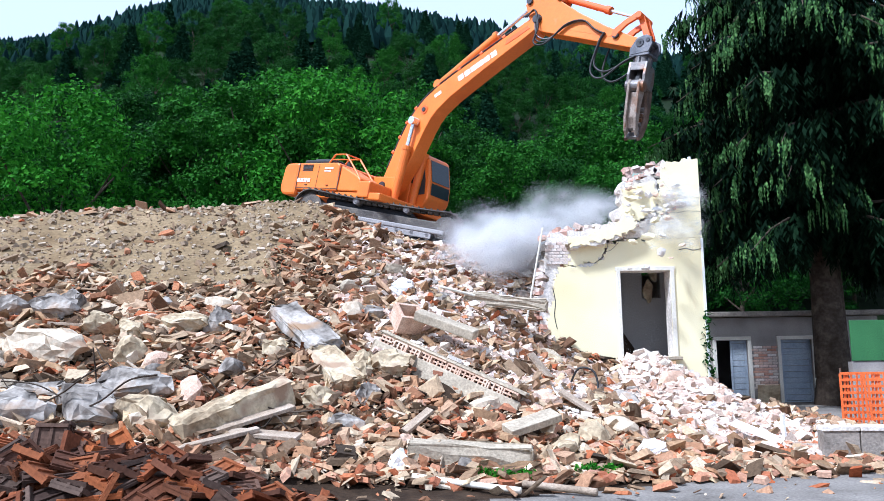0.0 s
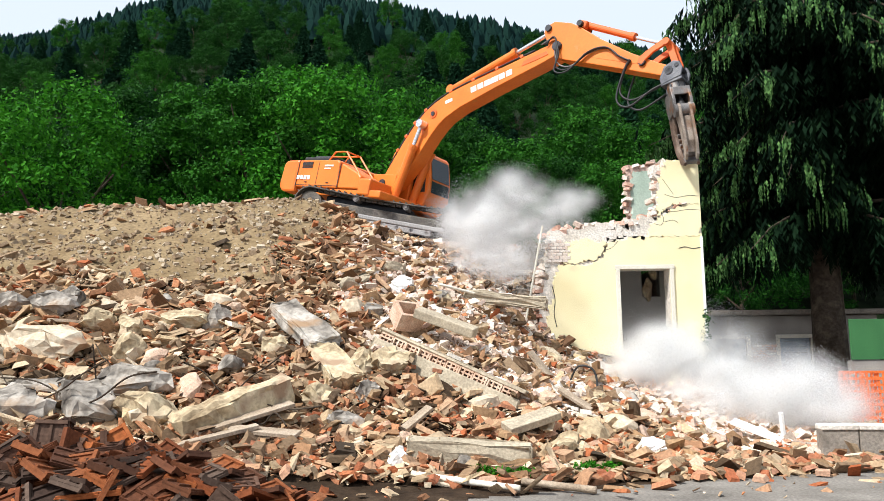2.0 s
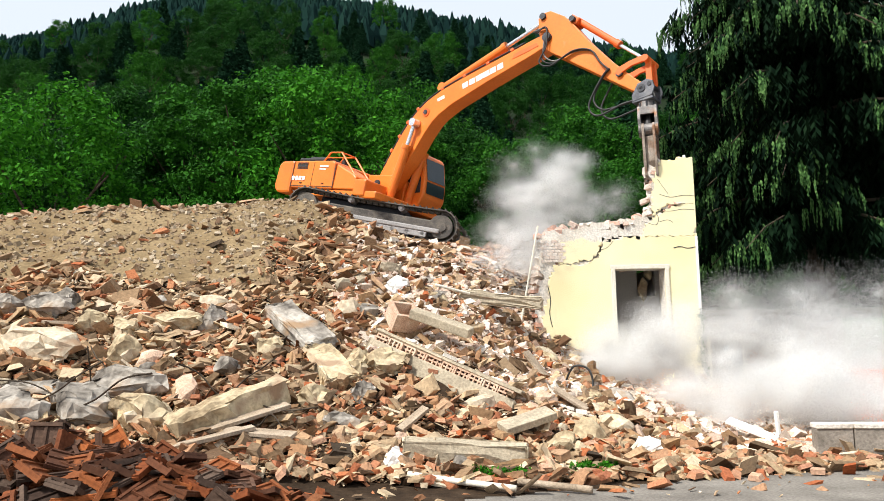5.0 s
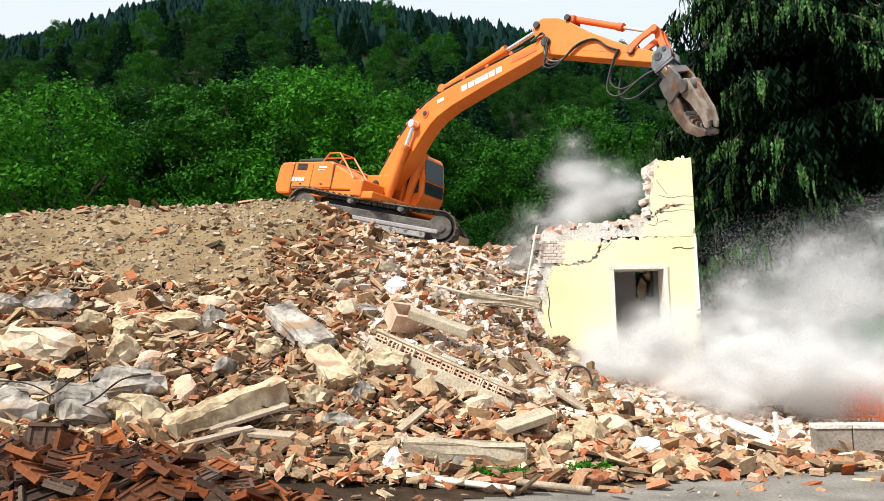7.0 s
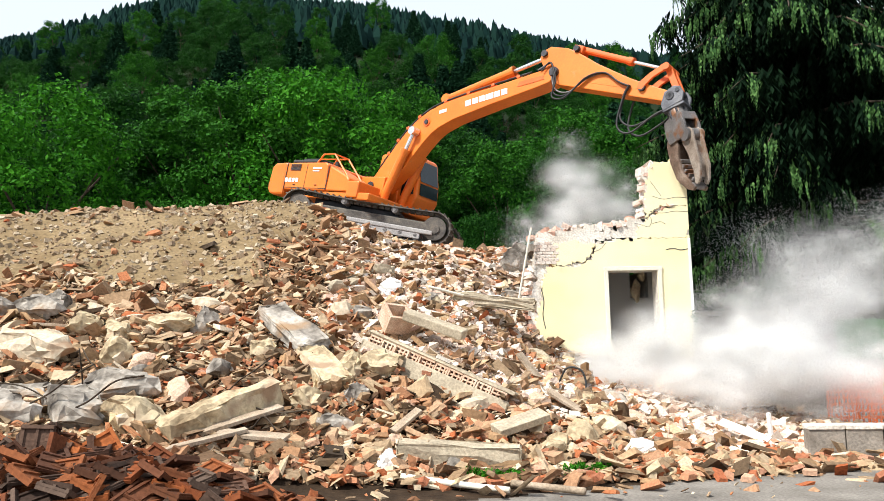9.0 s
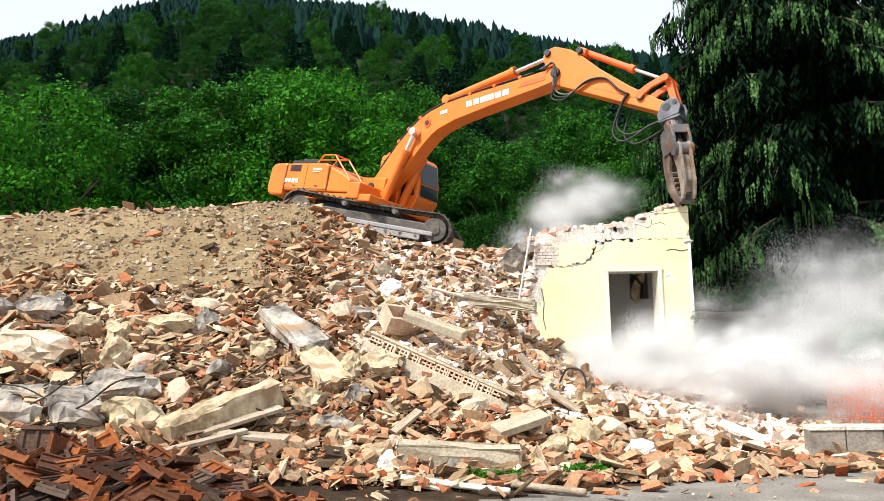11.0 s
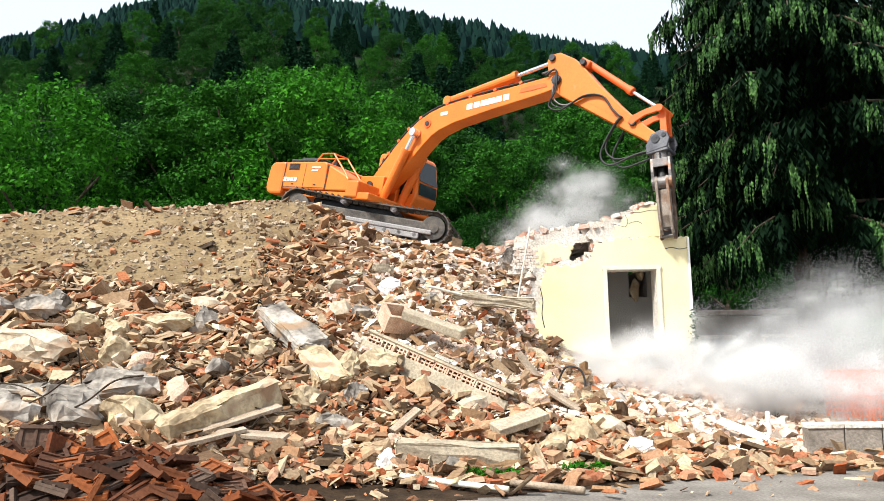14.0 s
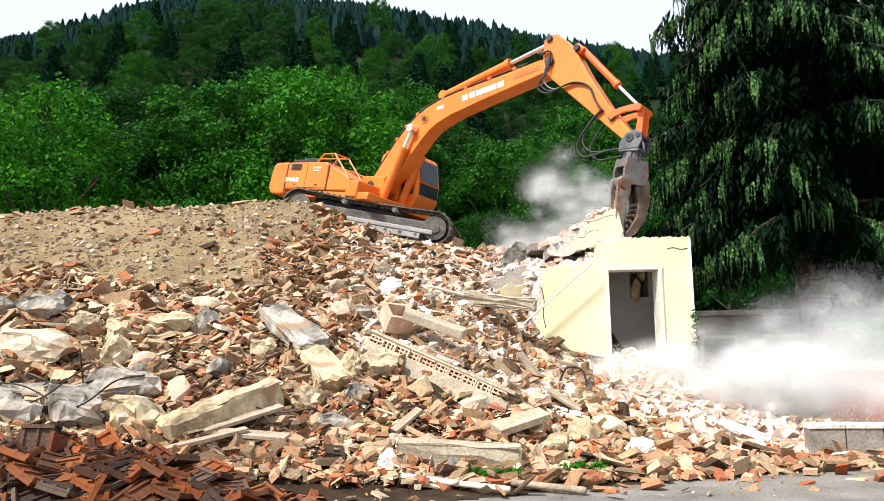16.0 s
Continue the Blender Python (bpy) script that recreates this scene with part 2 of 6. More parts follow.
def tube(name, points, r, material, parent=None, label=""):
    """A bent pipe, hose or cable as a mesh, along a smooth line through points."""
    pts = [Vector(p) for p in points]
    line = []
    for i in range(len(pts) - 1):
        p0, p1, p2, p3 = pts[max(i - 1, 0)], pts[i], pts[i + 1], pts[min(i + 2, len(pts) - 1)]
        for k in range(6):
            s = k / 6
            line.append(0.5 * (2 * p1 + (p2 - p0) * s + (2 * p0 - 5 * p1 + 4 * p2 - p3) * s * s + (3 * p1 - p0 - 3 * p2 + p3) * s ** 3))
    line.append(pts[-1])
    verts, faces, n = [], [], 7
    side = None
    for i, p in enumerate(line):
        d = (line[min(i + 1, len(line) - 1)] - line[max(i - 1, 0)]).normalized()
        side = d.orthogonal().normalized() if side is None else (side - d * side.dot(d)).normalized()
        up = d.cross(side)
        for k in range(n):
            a = 2 * math.pi * k / n
            verts.append(p + (side * math.cos(a) + up * math.sin(a)) * r)
    for i in range(len(line) - 1):
        for k in range(n):
            a, b = i * n + k, i * n + (k + 1) % n
            faces.append((a, b, b + n, a + n))
    faces += [tuple(range(n))[::-1], tuple(range(len(verts) - n, len(verts)))]
    return raw(name, verts, faces, material, parent, label, smooth=True)


def empty(name, m, label="", category="", group="", kind=""):
    ob = new(name)
    ob.empty_display_size = 0.3
    ob.matrix_world = m
    return tagged(ob, label, category, group, kind)


CUBE = np.array([[x, y, z] for x in (-.5, .5) for y in (-.5, .5) for z in (-.5, .5)])
CUBE_F = [(0, 1, 3, 2), (4, 6, 7, 5), (0, 4, 5, 1), (2, 3, 7, 6), (0, 2, 6, 4), (1, 5, 7, 3)]


def turned(rx, ry, rz):
    """Rotation matrices for arrays of Euler angles."""
    (a, b, c), (d, e, f) = np.cos((rx, ry, rz)), np.sin((rx, ry, rz))
    return np.stack([np.stack([b * c, d * e * c - a * f, a * e * c + d * f], 1), np.stack([b * f, d * e * f + a * c, a * e * f - d * c], 1), np.stack([-e, d * b, a * b], 1)], 1)


def chunk_mesh(rng, places, sizes, rough=0.2, turn=1.0, pitch=0.0):
    """Verts and faces of many broken lumps, each a skewed block with knocked corners."""
    places, sizes = np.array(places), np.array(sizes)
    n = len(places)
    v = CUBE[None] * (1 + rng.uniform(-rough, rough, (n, 8, 3))) * sizes[:, None, :]
    top = 1 - 0.3 * rng.uniform(0, 1, (n, 1, 1)) * (CUBE[None, :, 2:] > 0)
    v[:, :, :2] *= top
    rot = turned(pitch + rng.normal(0, 0.45 * turn, n), rng.normal(0, 0.45 * turn, n), rng.uniform(0, 6.3, n))
    v = np.einsum("nij,nkj->nki", rot, v) + places[:, None, :]
    f = np.arange(n)[:, None, None] * 8 + np.array(CUBE_F)[None]
    return v.reshape(-1, 3).tolist(), [tuple(q) for q in f.reshape(-1, 4).tolist()]


def rock(rng, size, cuts=9, sub=2, jag=0.1):
    """A broken stone as a bmesh: a ball cut flat by planes, then roughened."""
    bm = bmesh.new()
    bmesh.ops.create_icosphere(bm, subdivisions=sub, radius=0.62)
    planes = [(Vector(rng.normal(0, 1, 3)).normalized(), rng.uniform(0.3, 0.5)) for _ in range(cuts)]
    for v in bm.verts:
        for n, d in planes:
            k = v.co.dot(n) - d
            if k > 0:
                v.co -= n * k
        v.co += Vector(rng.normal(0, jag * 0.12, 3))
        v.co = Vector((v.co.x * size[0], v.co.y * size[1], v.co.z * size[2]))
    return bm


# ---- the lie of the land ----
GX = [-14, -9, -6, -3.5, -1.5, 0.5, 2, 3.5, 5.5]
GY = [7.5, 9, 11, 13, 15, 17, 19, 21, 24, 30]
GZ = [[0.15, 0.1, 0.05, 0, 0, 0, 0, 0, 0],
      [0.5, 0.5, 0.45, 0.35, 0.2, 0.1, 0.04, 0, 0],
      [1.2, 1.2, 1.1, 1.0, 0.85, 0.6, 0.33, 0.12, 0.0],
      [2.0, 2.0, 2.0, 1.9, 1.7, 1.4, 0.75, 0.35, 0.08],
      [2.9, 2.9, 2.9, 2.8, 2.6, 2.2, 1.15, 0.75, 0.25],
      [3.9, 3.9, 3.9, 3.85, 3.6, 3.05, 2.0, 1.3, 0.45],
      [4.8, 5.0, 4.95, 4.85, 4.4, 3.9, 3.75, 3.4, 0.3],
      [5.2, 5.5, 5.6, 5.6, 4.62, 4.12, 3.8, 3.5, 0.2],
      [5.0, 5.4, 5.85, 5.3, 4.85, 4.4, 3.6, 1.4, 0.1],
      [3.0, 3.4, 4.0, 4.0, 3.8, 3.0, 2.0, 0.8, 0.0]]


def catmull(p0, p1, p2, p3, s):
    return 0.5 * (2 * p1 + (p2 - p0) * s + (2 * p0 - 5 * p1 + 4 * p2 - p3) * s * s + (3 * p1 - p0 - 3 * p2 + p3) * s ** 3)


def spot(knots, v):
    v = min(max(v, knots[0]), knots[-1] - 1e-6)
    i = max(k for k in range(len(knots) - 1) if knots[k] <= v)
    return i, (v - knots[i]) / (knots[i + 1] - knots[i])


def mound(x, y):
    """Height of the heap's smooth form."""
    i, s = spot(GX, x)
    j, t = spot(GY, y)
    row = []
    for q in (j - 1, j, j + 1, j + 2):
        r = GZ[min(max(q, 0), len(GY) - 1)]
        row.append(catmull(*(r[min(max(k, 0), len(GX) - 1)] for k in (i - 1, i, i + 1, i + 2)), s))
    z = catmull(*row, t)
    # fresh cone of debris under the window
    if y < 18.5:
        z = max(z, 1.3 - 0.42 * math.hypot(x - 4.2, (y - 16.6) * (0.9 if y < 16.6 else 2.0)))
    if x > 5.5:
        z *= max(0.0, 1 - (x - 5.5) / 2.5)
    if y > 30:
        z *= max(0.0, 1 - (y - 30) / 6)
    if y < 7.5:
        z *= max(0.0, 1 - (7.5 - y) / 0.8)
    return max(z, 0.0)


def surface(x, y):
    """Height of the heap with its lumps."""
    z = mound(x, y)
    k = min(1.0, z / 0.4)
    return z + k * (0.2 * noise.noise(Vector((x * 0.7, y * 0.7, 0))) + 0.1 * noise.noise(Vector((x * 2.1, y * 2.1, 3))) + 0.03 * noise.noise(Vector((x * 6, y * 6, 7)))) - 0.02


SKY_X = [-2000, 0, 150, 230, 400, 640, 870, 1000, 1100, 1300, 3500]
SKY_E = [0.385, 0.41, 0.437, 0.455, 0.482, 0.455, 0.425, 0.405, 0.39, 0.375, 0.32]


def hill(x, y):
    """Height of the ground: level round the site, a wooded mountainside beyond."""
    if y < 40:
        return 0.0
    e = float(np.interp(784 + 1358 * x / y, SKY_X, SKY_E))
    return y * e * (1 - math.exp(-(y - 40) / 75)) * (1 + 0.05 * noise.noise(Vector((x * 0.02, y * 0.02, 1))))


# ---- ground and heap ----
def build_ground():
    ys = [-60, -20, 0, 6, 12, 20, 30, 38] + [40 + 3 * i * (1 + 0.06 * i) for i in range(1, 46)]
    xs = np.linspace(-1, 1, 70)
    verts, faces = [], []
    for y in ys:
        half = 60 + max(0, y) * 1.1
        for u in xs:
            x = u * half
            verts.append((x, y, hill(x, y)))
    n = len(xs)
    flat, steep = [], []
    for j in range(len(ys) - 1):
        for i in range(n - 1):
            (steep if ys[j] >= 38 else flat).append((j * n + i, j * n + i + 1, (j + 1) * n + i + 1, (j + 1) * n + i))
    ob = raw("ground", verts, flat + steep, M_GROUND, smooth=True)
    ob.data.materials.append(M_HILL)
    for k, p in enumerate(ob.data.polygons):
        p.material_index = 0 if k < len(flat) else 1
    tagged(ob, "gravel yard running back to a wooded mountainside", "ground", kind="structure")


# Dirt under the rubble, coloured darker to give shade in the gaps.
M_SHADE_DIRT = mat("shade_dark_rubble_dirt", [(0.02, 0.0127, 0.00765), (0.0375, 0.0235, 0.0135), (0.06, 0.0399, 0.0248)], 3, 0.97, bump=0.8, fine=20)


def build_heap():
    verts, faces = [], []
    xs, ys = np.arange(-20, 8.2, 0.11), np.arange(6.7, 36, 0.11)
    for y in ys:
        for x in xs:
            verts.append((x, y, surface(x, y)))
    n = len(xs)
    for j in range(len(ys) - 1):
        for i in range(n - 1):
            a = j * n + i
            if max(verts[a][2], verts[a + 1][2], verts[a + n][2], verts[a + n + 1][2]) > 0.005:
                faces.append((a, a + 1, a + n + 1, a + n))
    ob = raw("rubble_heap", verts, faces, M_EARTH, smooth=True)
    ob.data.materials.append(M_SHADE_DIRT)
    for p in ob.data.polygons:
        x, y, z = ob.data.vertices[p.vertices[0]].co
        # Rubble zone takes the shade-darkened dirt, bare earth its own colour.
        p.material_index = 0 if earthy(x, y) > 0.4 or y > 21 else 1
    tagged(ob, "tall heap of brown earth and demolition rubble", "rubble heap", kind="stuff")


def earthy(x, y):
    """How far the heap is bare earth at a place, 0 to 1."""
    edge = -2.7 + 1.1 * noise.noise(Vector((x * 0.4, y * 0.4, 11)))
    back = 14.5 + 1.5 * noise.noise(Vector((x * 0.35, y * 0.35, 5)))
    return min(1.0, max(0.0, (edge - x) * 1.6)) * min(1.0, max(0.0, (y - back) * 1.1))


def scatter(rng, count, x0, x1, y0, y1, keep):
    out = []
    while len(out) < count:
        x, y = rng.uniform(x0, x1), rng.uniform(y0, y1)
        if rng.uniform() < keep(x, y) and abs(x) < y * 0.68 + 1:
            out.append((x, y))
    return out


def build_rubble():
    rng = np.random.default_rng(5)
    for name, mt, count, lo, hi, shape, label in (
            ("rubble_stones", M_RUBBLE, 30000, 0.025, 0.225, (1.7, 1.0, 0.32), "loose broken stone, mortar and brick lumps covering the heap"),
            ("brick_fragments", M_BRICK, 12000, 0.03, 0.16, (1.7, 0.85, 0.38), "broken red bricks and hollow clay pieces strewn over the heap"),
            ("plaster_fragments", M_SHARD, 5000, 0.025, 0.2, (1.7, 1.1, 0.26), "pale plaster and mortar fragments strewn over the heap")):
        def keep(x, y):
            if y < 8.7 + max(0.0, x) * 0.17:
                return 0.03
            if mound(x, y) < 0.03 and y > 10.5:
                return 0.25 if x > 3 and y < 15 else 0.0
            if 2.3 < x < 5.9 and y > 16.9 and y < 18.9:
                return 0.0
            if -1.2 < x < 1.2 and 0.0 < 12.3 - 0.53 * x - y < 0.9:
                return 0.1
            if 12.0 < y < 16.7 and abs(x - 4.8) < 1.7:
                return 0.3
            return (1 - 0.985 * earthy(x, y)) * min(1.0, 0.35 + 9.0 / y)
        spots = scatter(rng, count, -14, 9, 8.0, 23, keep)
        places, sizes = [], []
        for x, y in spots:
            s = lo + (hi - lo) * rng.uniform() ** 3.6
            s *= 0.58 + y * 0.024
            sz = np.array(shape) * s * rng.uniform(0.55, 1.6, 3)
            places.append(np.array((x, y, surface(x, y) + sz[2] * rng.uniform(0.2, 1.0) + (0.07 * rng.uniform() if x < 4 else 0))))
            sizes.append(sz)
        v, f = chunk_mesh(rng, places, sizes, 0.34, pitch=0.3)
        tagged(raw(name, v, f, mt), label, "rubble", kind="stuff")
    # whitish fragments below the wall
    spots = scatter(rng, 19000, -2.4, 7.2, 11.0, 21.5, lambda x, y: math.exp(-((x - 4.6) / 1.7) ** 2) * (0.3 + 0.7 * (y > 13)) * (y < 16.7) + 0.6 * (x < 2.4) * (y > 12.3 - 0.3 * x) * min(1.0, max(0.0, (x + 2.4) * 0.7)))
    sizes = [np.array((1.5, 1.0, 0.5)) * (0.03 + 0.17 * rng.uniform() ** 3) * rng.uniform(0.6, 1.5, 3) for _ in spots]
    v, f = chunk_mesh(rng, [np.array((x, y, surface(x, y) + 0.02 + 0.04 * rng.uniform())) for x, y in spots], sizes, pitch=0.2)
    tagged(raw("fresh_rubble", v, f, M_FRESH), "fresh dust-coated mortar and brick rubble round the wall", "rubble", kind="stuff")
    # whole and half bricks lying loose in front
    shapes = []
    for k in range(6):
        half = 0.62 if k > 2 else 1.0
        v, f = chunk_mesh(rng, [np.zeros(3)], [np.array((0.25 * half, 0.12, 0.06))], 0.07, 0.0)
        me = bpy.data.meshes.new("loose_brick")
        me.from_pydata(v, [], f)
        me.materials.append(M_LOOSE)
        shapes.append(me)
    for x, y in scatter(rng, 240, -3.5, 6.5, 8.4, 12.5, lambda x, y: 1.0 if y > 8.6 + max(0, x) * 0.15 else 0.15):
        ob = new("loose_brick", shapes[rng.integers(6)])
        ob.matrix_world = pose(x, y, surface(x, y) + 0.07, 14 + rng.normal(0, 18), rng.normal(0, 18), rng.uniform(0, 360))
        tagged(ob, "loose reddish clay brick lying in the rubble", "brick", "loose bricks in front of the heap")
    # crumbs of stone on the bare earth
    spots = scatter(rng, 5200, -14, 0, 13, 23, lambda x, y: 0.15 + 0.5 * earthy(x, y))
    sizes = [np.array((1.2, 1.0, 0.7)) * (0.025 + 0.11 * rng.uniform() ** 4) * rng.uniform(0.8, 1.3, 3) for _ in spots]
    v, f = chunk_mesh(rng, [np.array((x, y, surface(x, y) + 0.01)) for x, y in spots], sizes)
    tagged(raw("earth_clods", v, f, M_EARTHLUMP), "clods and pebbles lying in bare brown earth", "clods", kind="stuff")


M_FRESH = mat("fresh_rubble", [(0.615, 0.517, 0.425), (0.699, 0.635, 0.541), (0.487, 0.302, 0.207), (0.636, 0.538, 0.436), (0.318, 0.236, 0.177), (0.551, 0.387, 0.291), (0.785, 0.73, 0.655)], 3, 0.95, bump=0.6, island=True)
M_LOOSE = mat("loose_brick", [(0.323, 0.101, 0.044), (0.399, 0.184, 0.0968), (0.475, 0.294, 0.194), (0.266, 0.092, 0.044), (0.437, 0.23, 0.132)], 5, 0.93, bump=0.6, fine=30, per_object=True)
M_SHARD = mat("plaster_shards", [(0.418, 0.311, 0.198), (0.57, 0.45, 0.305), (0.646, 0.536, 0.389), (0.323, 0.234, 0.145), (0.522, 0.389, 0.222)], 3, 0.95, bump=0.6, island=True)
M_EARTHLUMP = mat("earth_lumps", [(0.239, 0.176, 0.109), (0.331, 0.255, 0.164), (0.46, 0.378, 0.273), (0.202, 0.141, 0.0858), (0.313, 0.22, 0.133)], 3, 0.96, bump=0.6, island=True)


# ---- the half-demolished house wall ----
def in_poly(poly, x, z):
    c, j = False, len(poly) - 1
    for i in range(len(poly)):
        (xi, zi), (xj, zj) = poly[i], poly[j]
        if (zi > z) != (zj > z) and x < (xj - xi) * (z - zi) / (zj - zi) + xi:
            c = not c
        j = i
    return c


WIN = (3.96, 5.07, 1.36, 3.26)
WALL_Y, WALL_T = 17.0, 0.45
RIGHT = 5.84


def slab(name, poly, y0, y1, cell, material, parent=None, label="", seed=1, rag=0.55, hole=True, m=None):
    """A piece of wall of that outline (x, z), its broken edges ragged, its sawn window and corner edges true."""
    rng = np.random.default_rng(seed)
    m = m or Matrix()
    xs = [p[0] for p in poly]
    zs = [p[1] for p in poly]
    nx, nz = int((max(xs) - min(xs)) / cell) + 2, int((max(zs) - min(zs)) / cell) + 2
    ox, oz = RIGHT - math.ceil((RIGHT - min(xs)) / cell) * cell, min(zs)
    cells = set()
    for i in range(nx):
        for k in range(nz):
            x, z = ox + (i + 0.5) * cell, oz + (k + 0.5) * cell
            if x > RIGHT or (hole and WIN[0] < x < WIN[1] and WIN[2] < z < WIN[3]):
                continue
            wob = cell * 0.9
            if in_poly(poly, x + wob * noise.noise(Vector((x * 3, z * 3, seed))), z + wob * noise.noise(Vector((x * 3, z * 3, seed + 9)))):
                cells.add((i, k))
    verts, index, faces = [], {}, []

    def vert(i, k, back):
        key = (i, k, back)
        if key not in index:
            index[key] = len(verts)
            x, z = ox + i * cell, oz + k * cell
            around = [(i - 1, k - 1) in cells, (i, k - 1) in cells, (i - 1, k) in cells, (i, k) in cells]
            jag = 0.0 if all(around) else cell * rag
            if x > RIGHT - cell * 0.5:
                x, jag = RIGHT, 0.0
            if hole and WIN[0] - cell < x < WIN[1] + cell and WIN[2] - cell < z < WIN[3] + cell:
                jag = 0.0
                x = WIN[0] if abs(x - WIN[0]) < cell * 0.51 else WIN[1] if abs(x - WIN[1]) < cell * 0.51 else x
                z = WIN[2] if abs(z - WIN[2]) < cell * 0.51 else WIN[3] if abs(z - WIN[3]) < cell * 0.51 else z
            verts.append(m @ Vector((x + rng.uniform(-jag, jag), y1 + rng.uniform(-jag, jag) * 0.8 if back else y0, z + rng.uniform(-jag, jag))))
        return index[key]

    for i, k in sorted(cells):
        faces.append(tuple(vert(a, b, 0) for a, b in ((i, k), (i + 1, k), (i + 1, k + 1), (i, k + 1))))
        faces.append(tuple(vert(a, b, 1) for a, b in ((i, k + 1), (i + 1, k + 1), (i + 1, k), (i, k))))
        for di, dk, a, b in ((-1, 0, (0, 1), (0, 0)), (1, 0, (1, 0), (1, 1)), (0, -1, (0, 0), (1, 0)), (0, 1, (1, 1), (0, 1))):
            if (i + di, k + dk) not in cells:
                p, q = (i + a[0], k + a[1]), (i + b[0], k + b[1])
                faces.append((vert(*p, 0), vert(*p, 1), vert(*q, 1), vert(*q, 0)))
    return raw(name, verts, faces, material, parent, label)


def edge_bricks(parent, rng, line, y0, y1, step=0.2):
    """Broken bricks and stones sitting along a torn edge, each a piece of its own."""
    shapes = []
    for k in range(5):
        v, f = chunk_mesh(rng, [np.zeros(3)], [np.array((0.2, 0.16, 0.09)) * rng.uniform(0.7, 1.3, 3)], turn=0.0)
        me = bpy.data.meshes.new("brick")
        me.from_pydata(v, [], f)
        me.materials.append(M_PIECE)
        shapes.append(me)
    for (xa, za), (xb, zb) in zip(line, line[1:]):
        d = math.hypot(xb - xa, zb - za)
        for s in np.arange(0, d, step):
            for y in np.arange(y0 + 0.1, y1, 0.17):
                ob = new("brick", shapes[rng.integers(5)])
                ob.parent = parent
                u = s / d
                ob.matrix_basis = pose(xa + (xb - xa) * u + rng.normal(0, 0.03), y + rng.normal(0, 0.03), za + (zb - za) * u + rng.normal(0, 0.035) + 0.02,
                                       rng.normal(0, 12), rng.normal(0, 12), rng.uniform(-25, 25))


M_PIECE = mat("wall_brick", [(0.42, 0.2, 0.13), (0.6, 0.53, 0.45), (0.5, 0.28, 0.2), (0.68, 0.63, 0.56), (0.55, 0.44, 0.36)], 6, 0.94, bump=0.7, fine=26, per_object=True)

TOP_BASE = [(2.35, 3.35), (2.75, 3.42), (3.4, 3.46), (3.6, 3.62), (3.75, 3.95), (4.2, 3.98), (5.0, 4.0), (5.84, 4.0)]


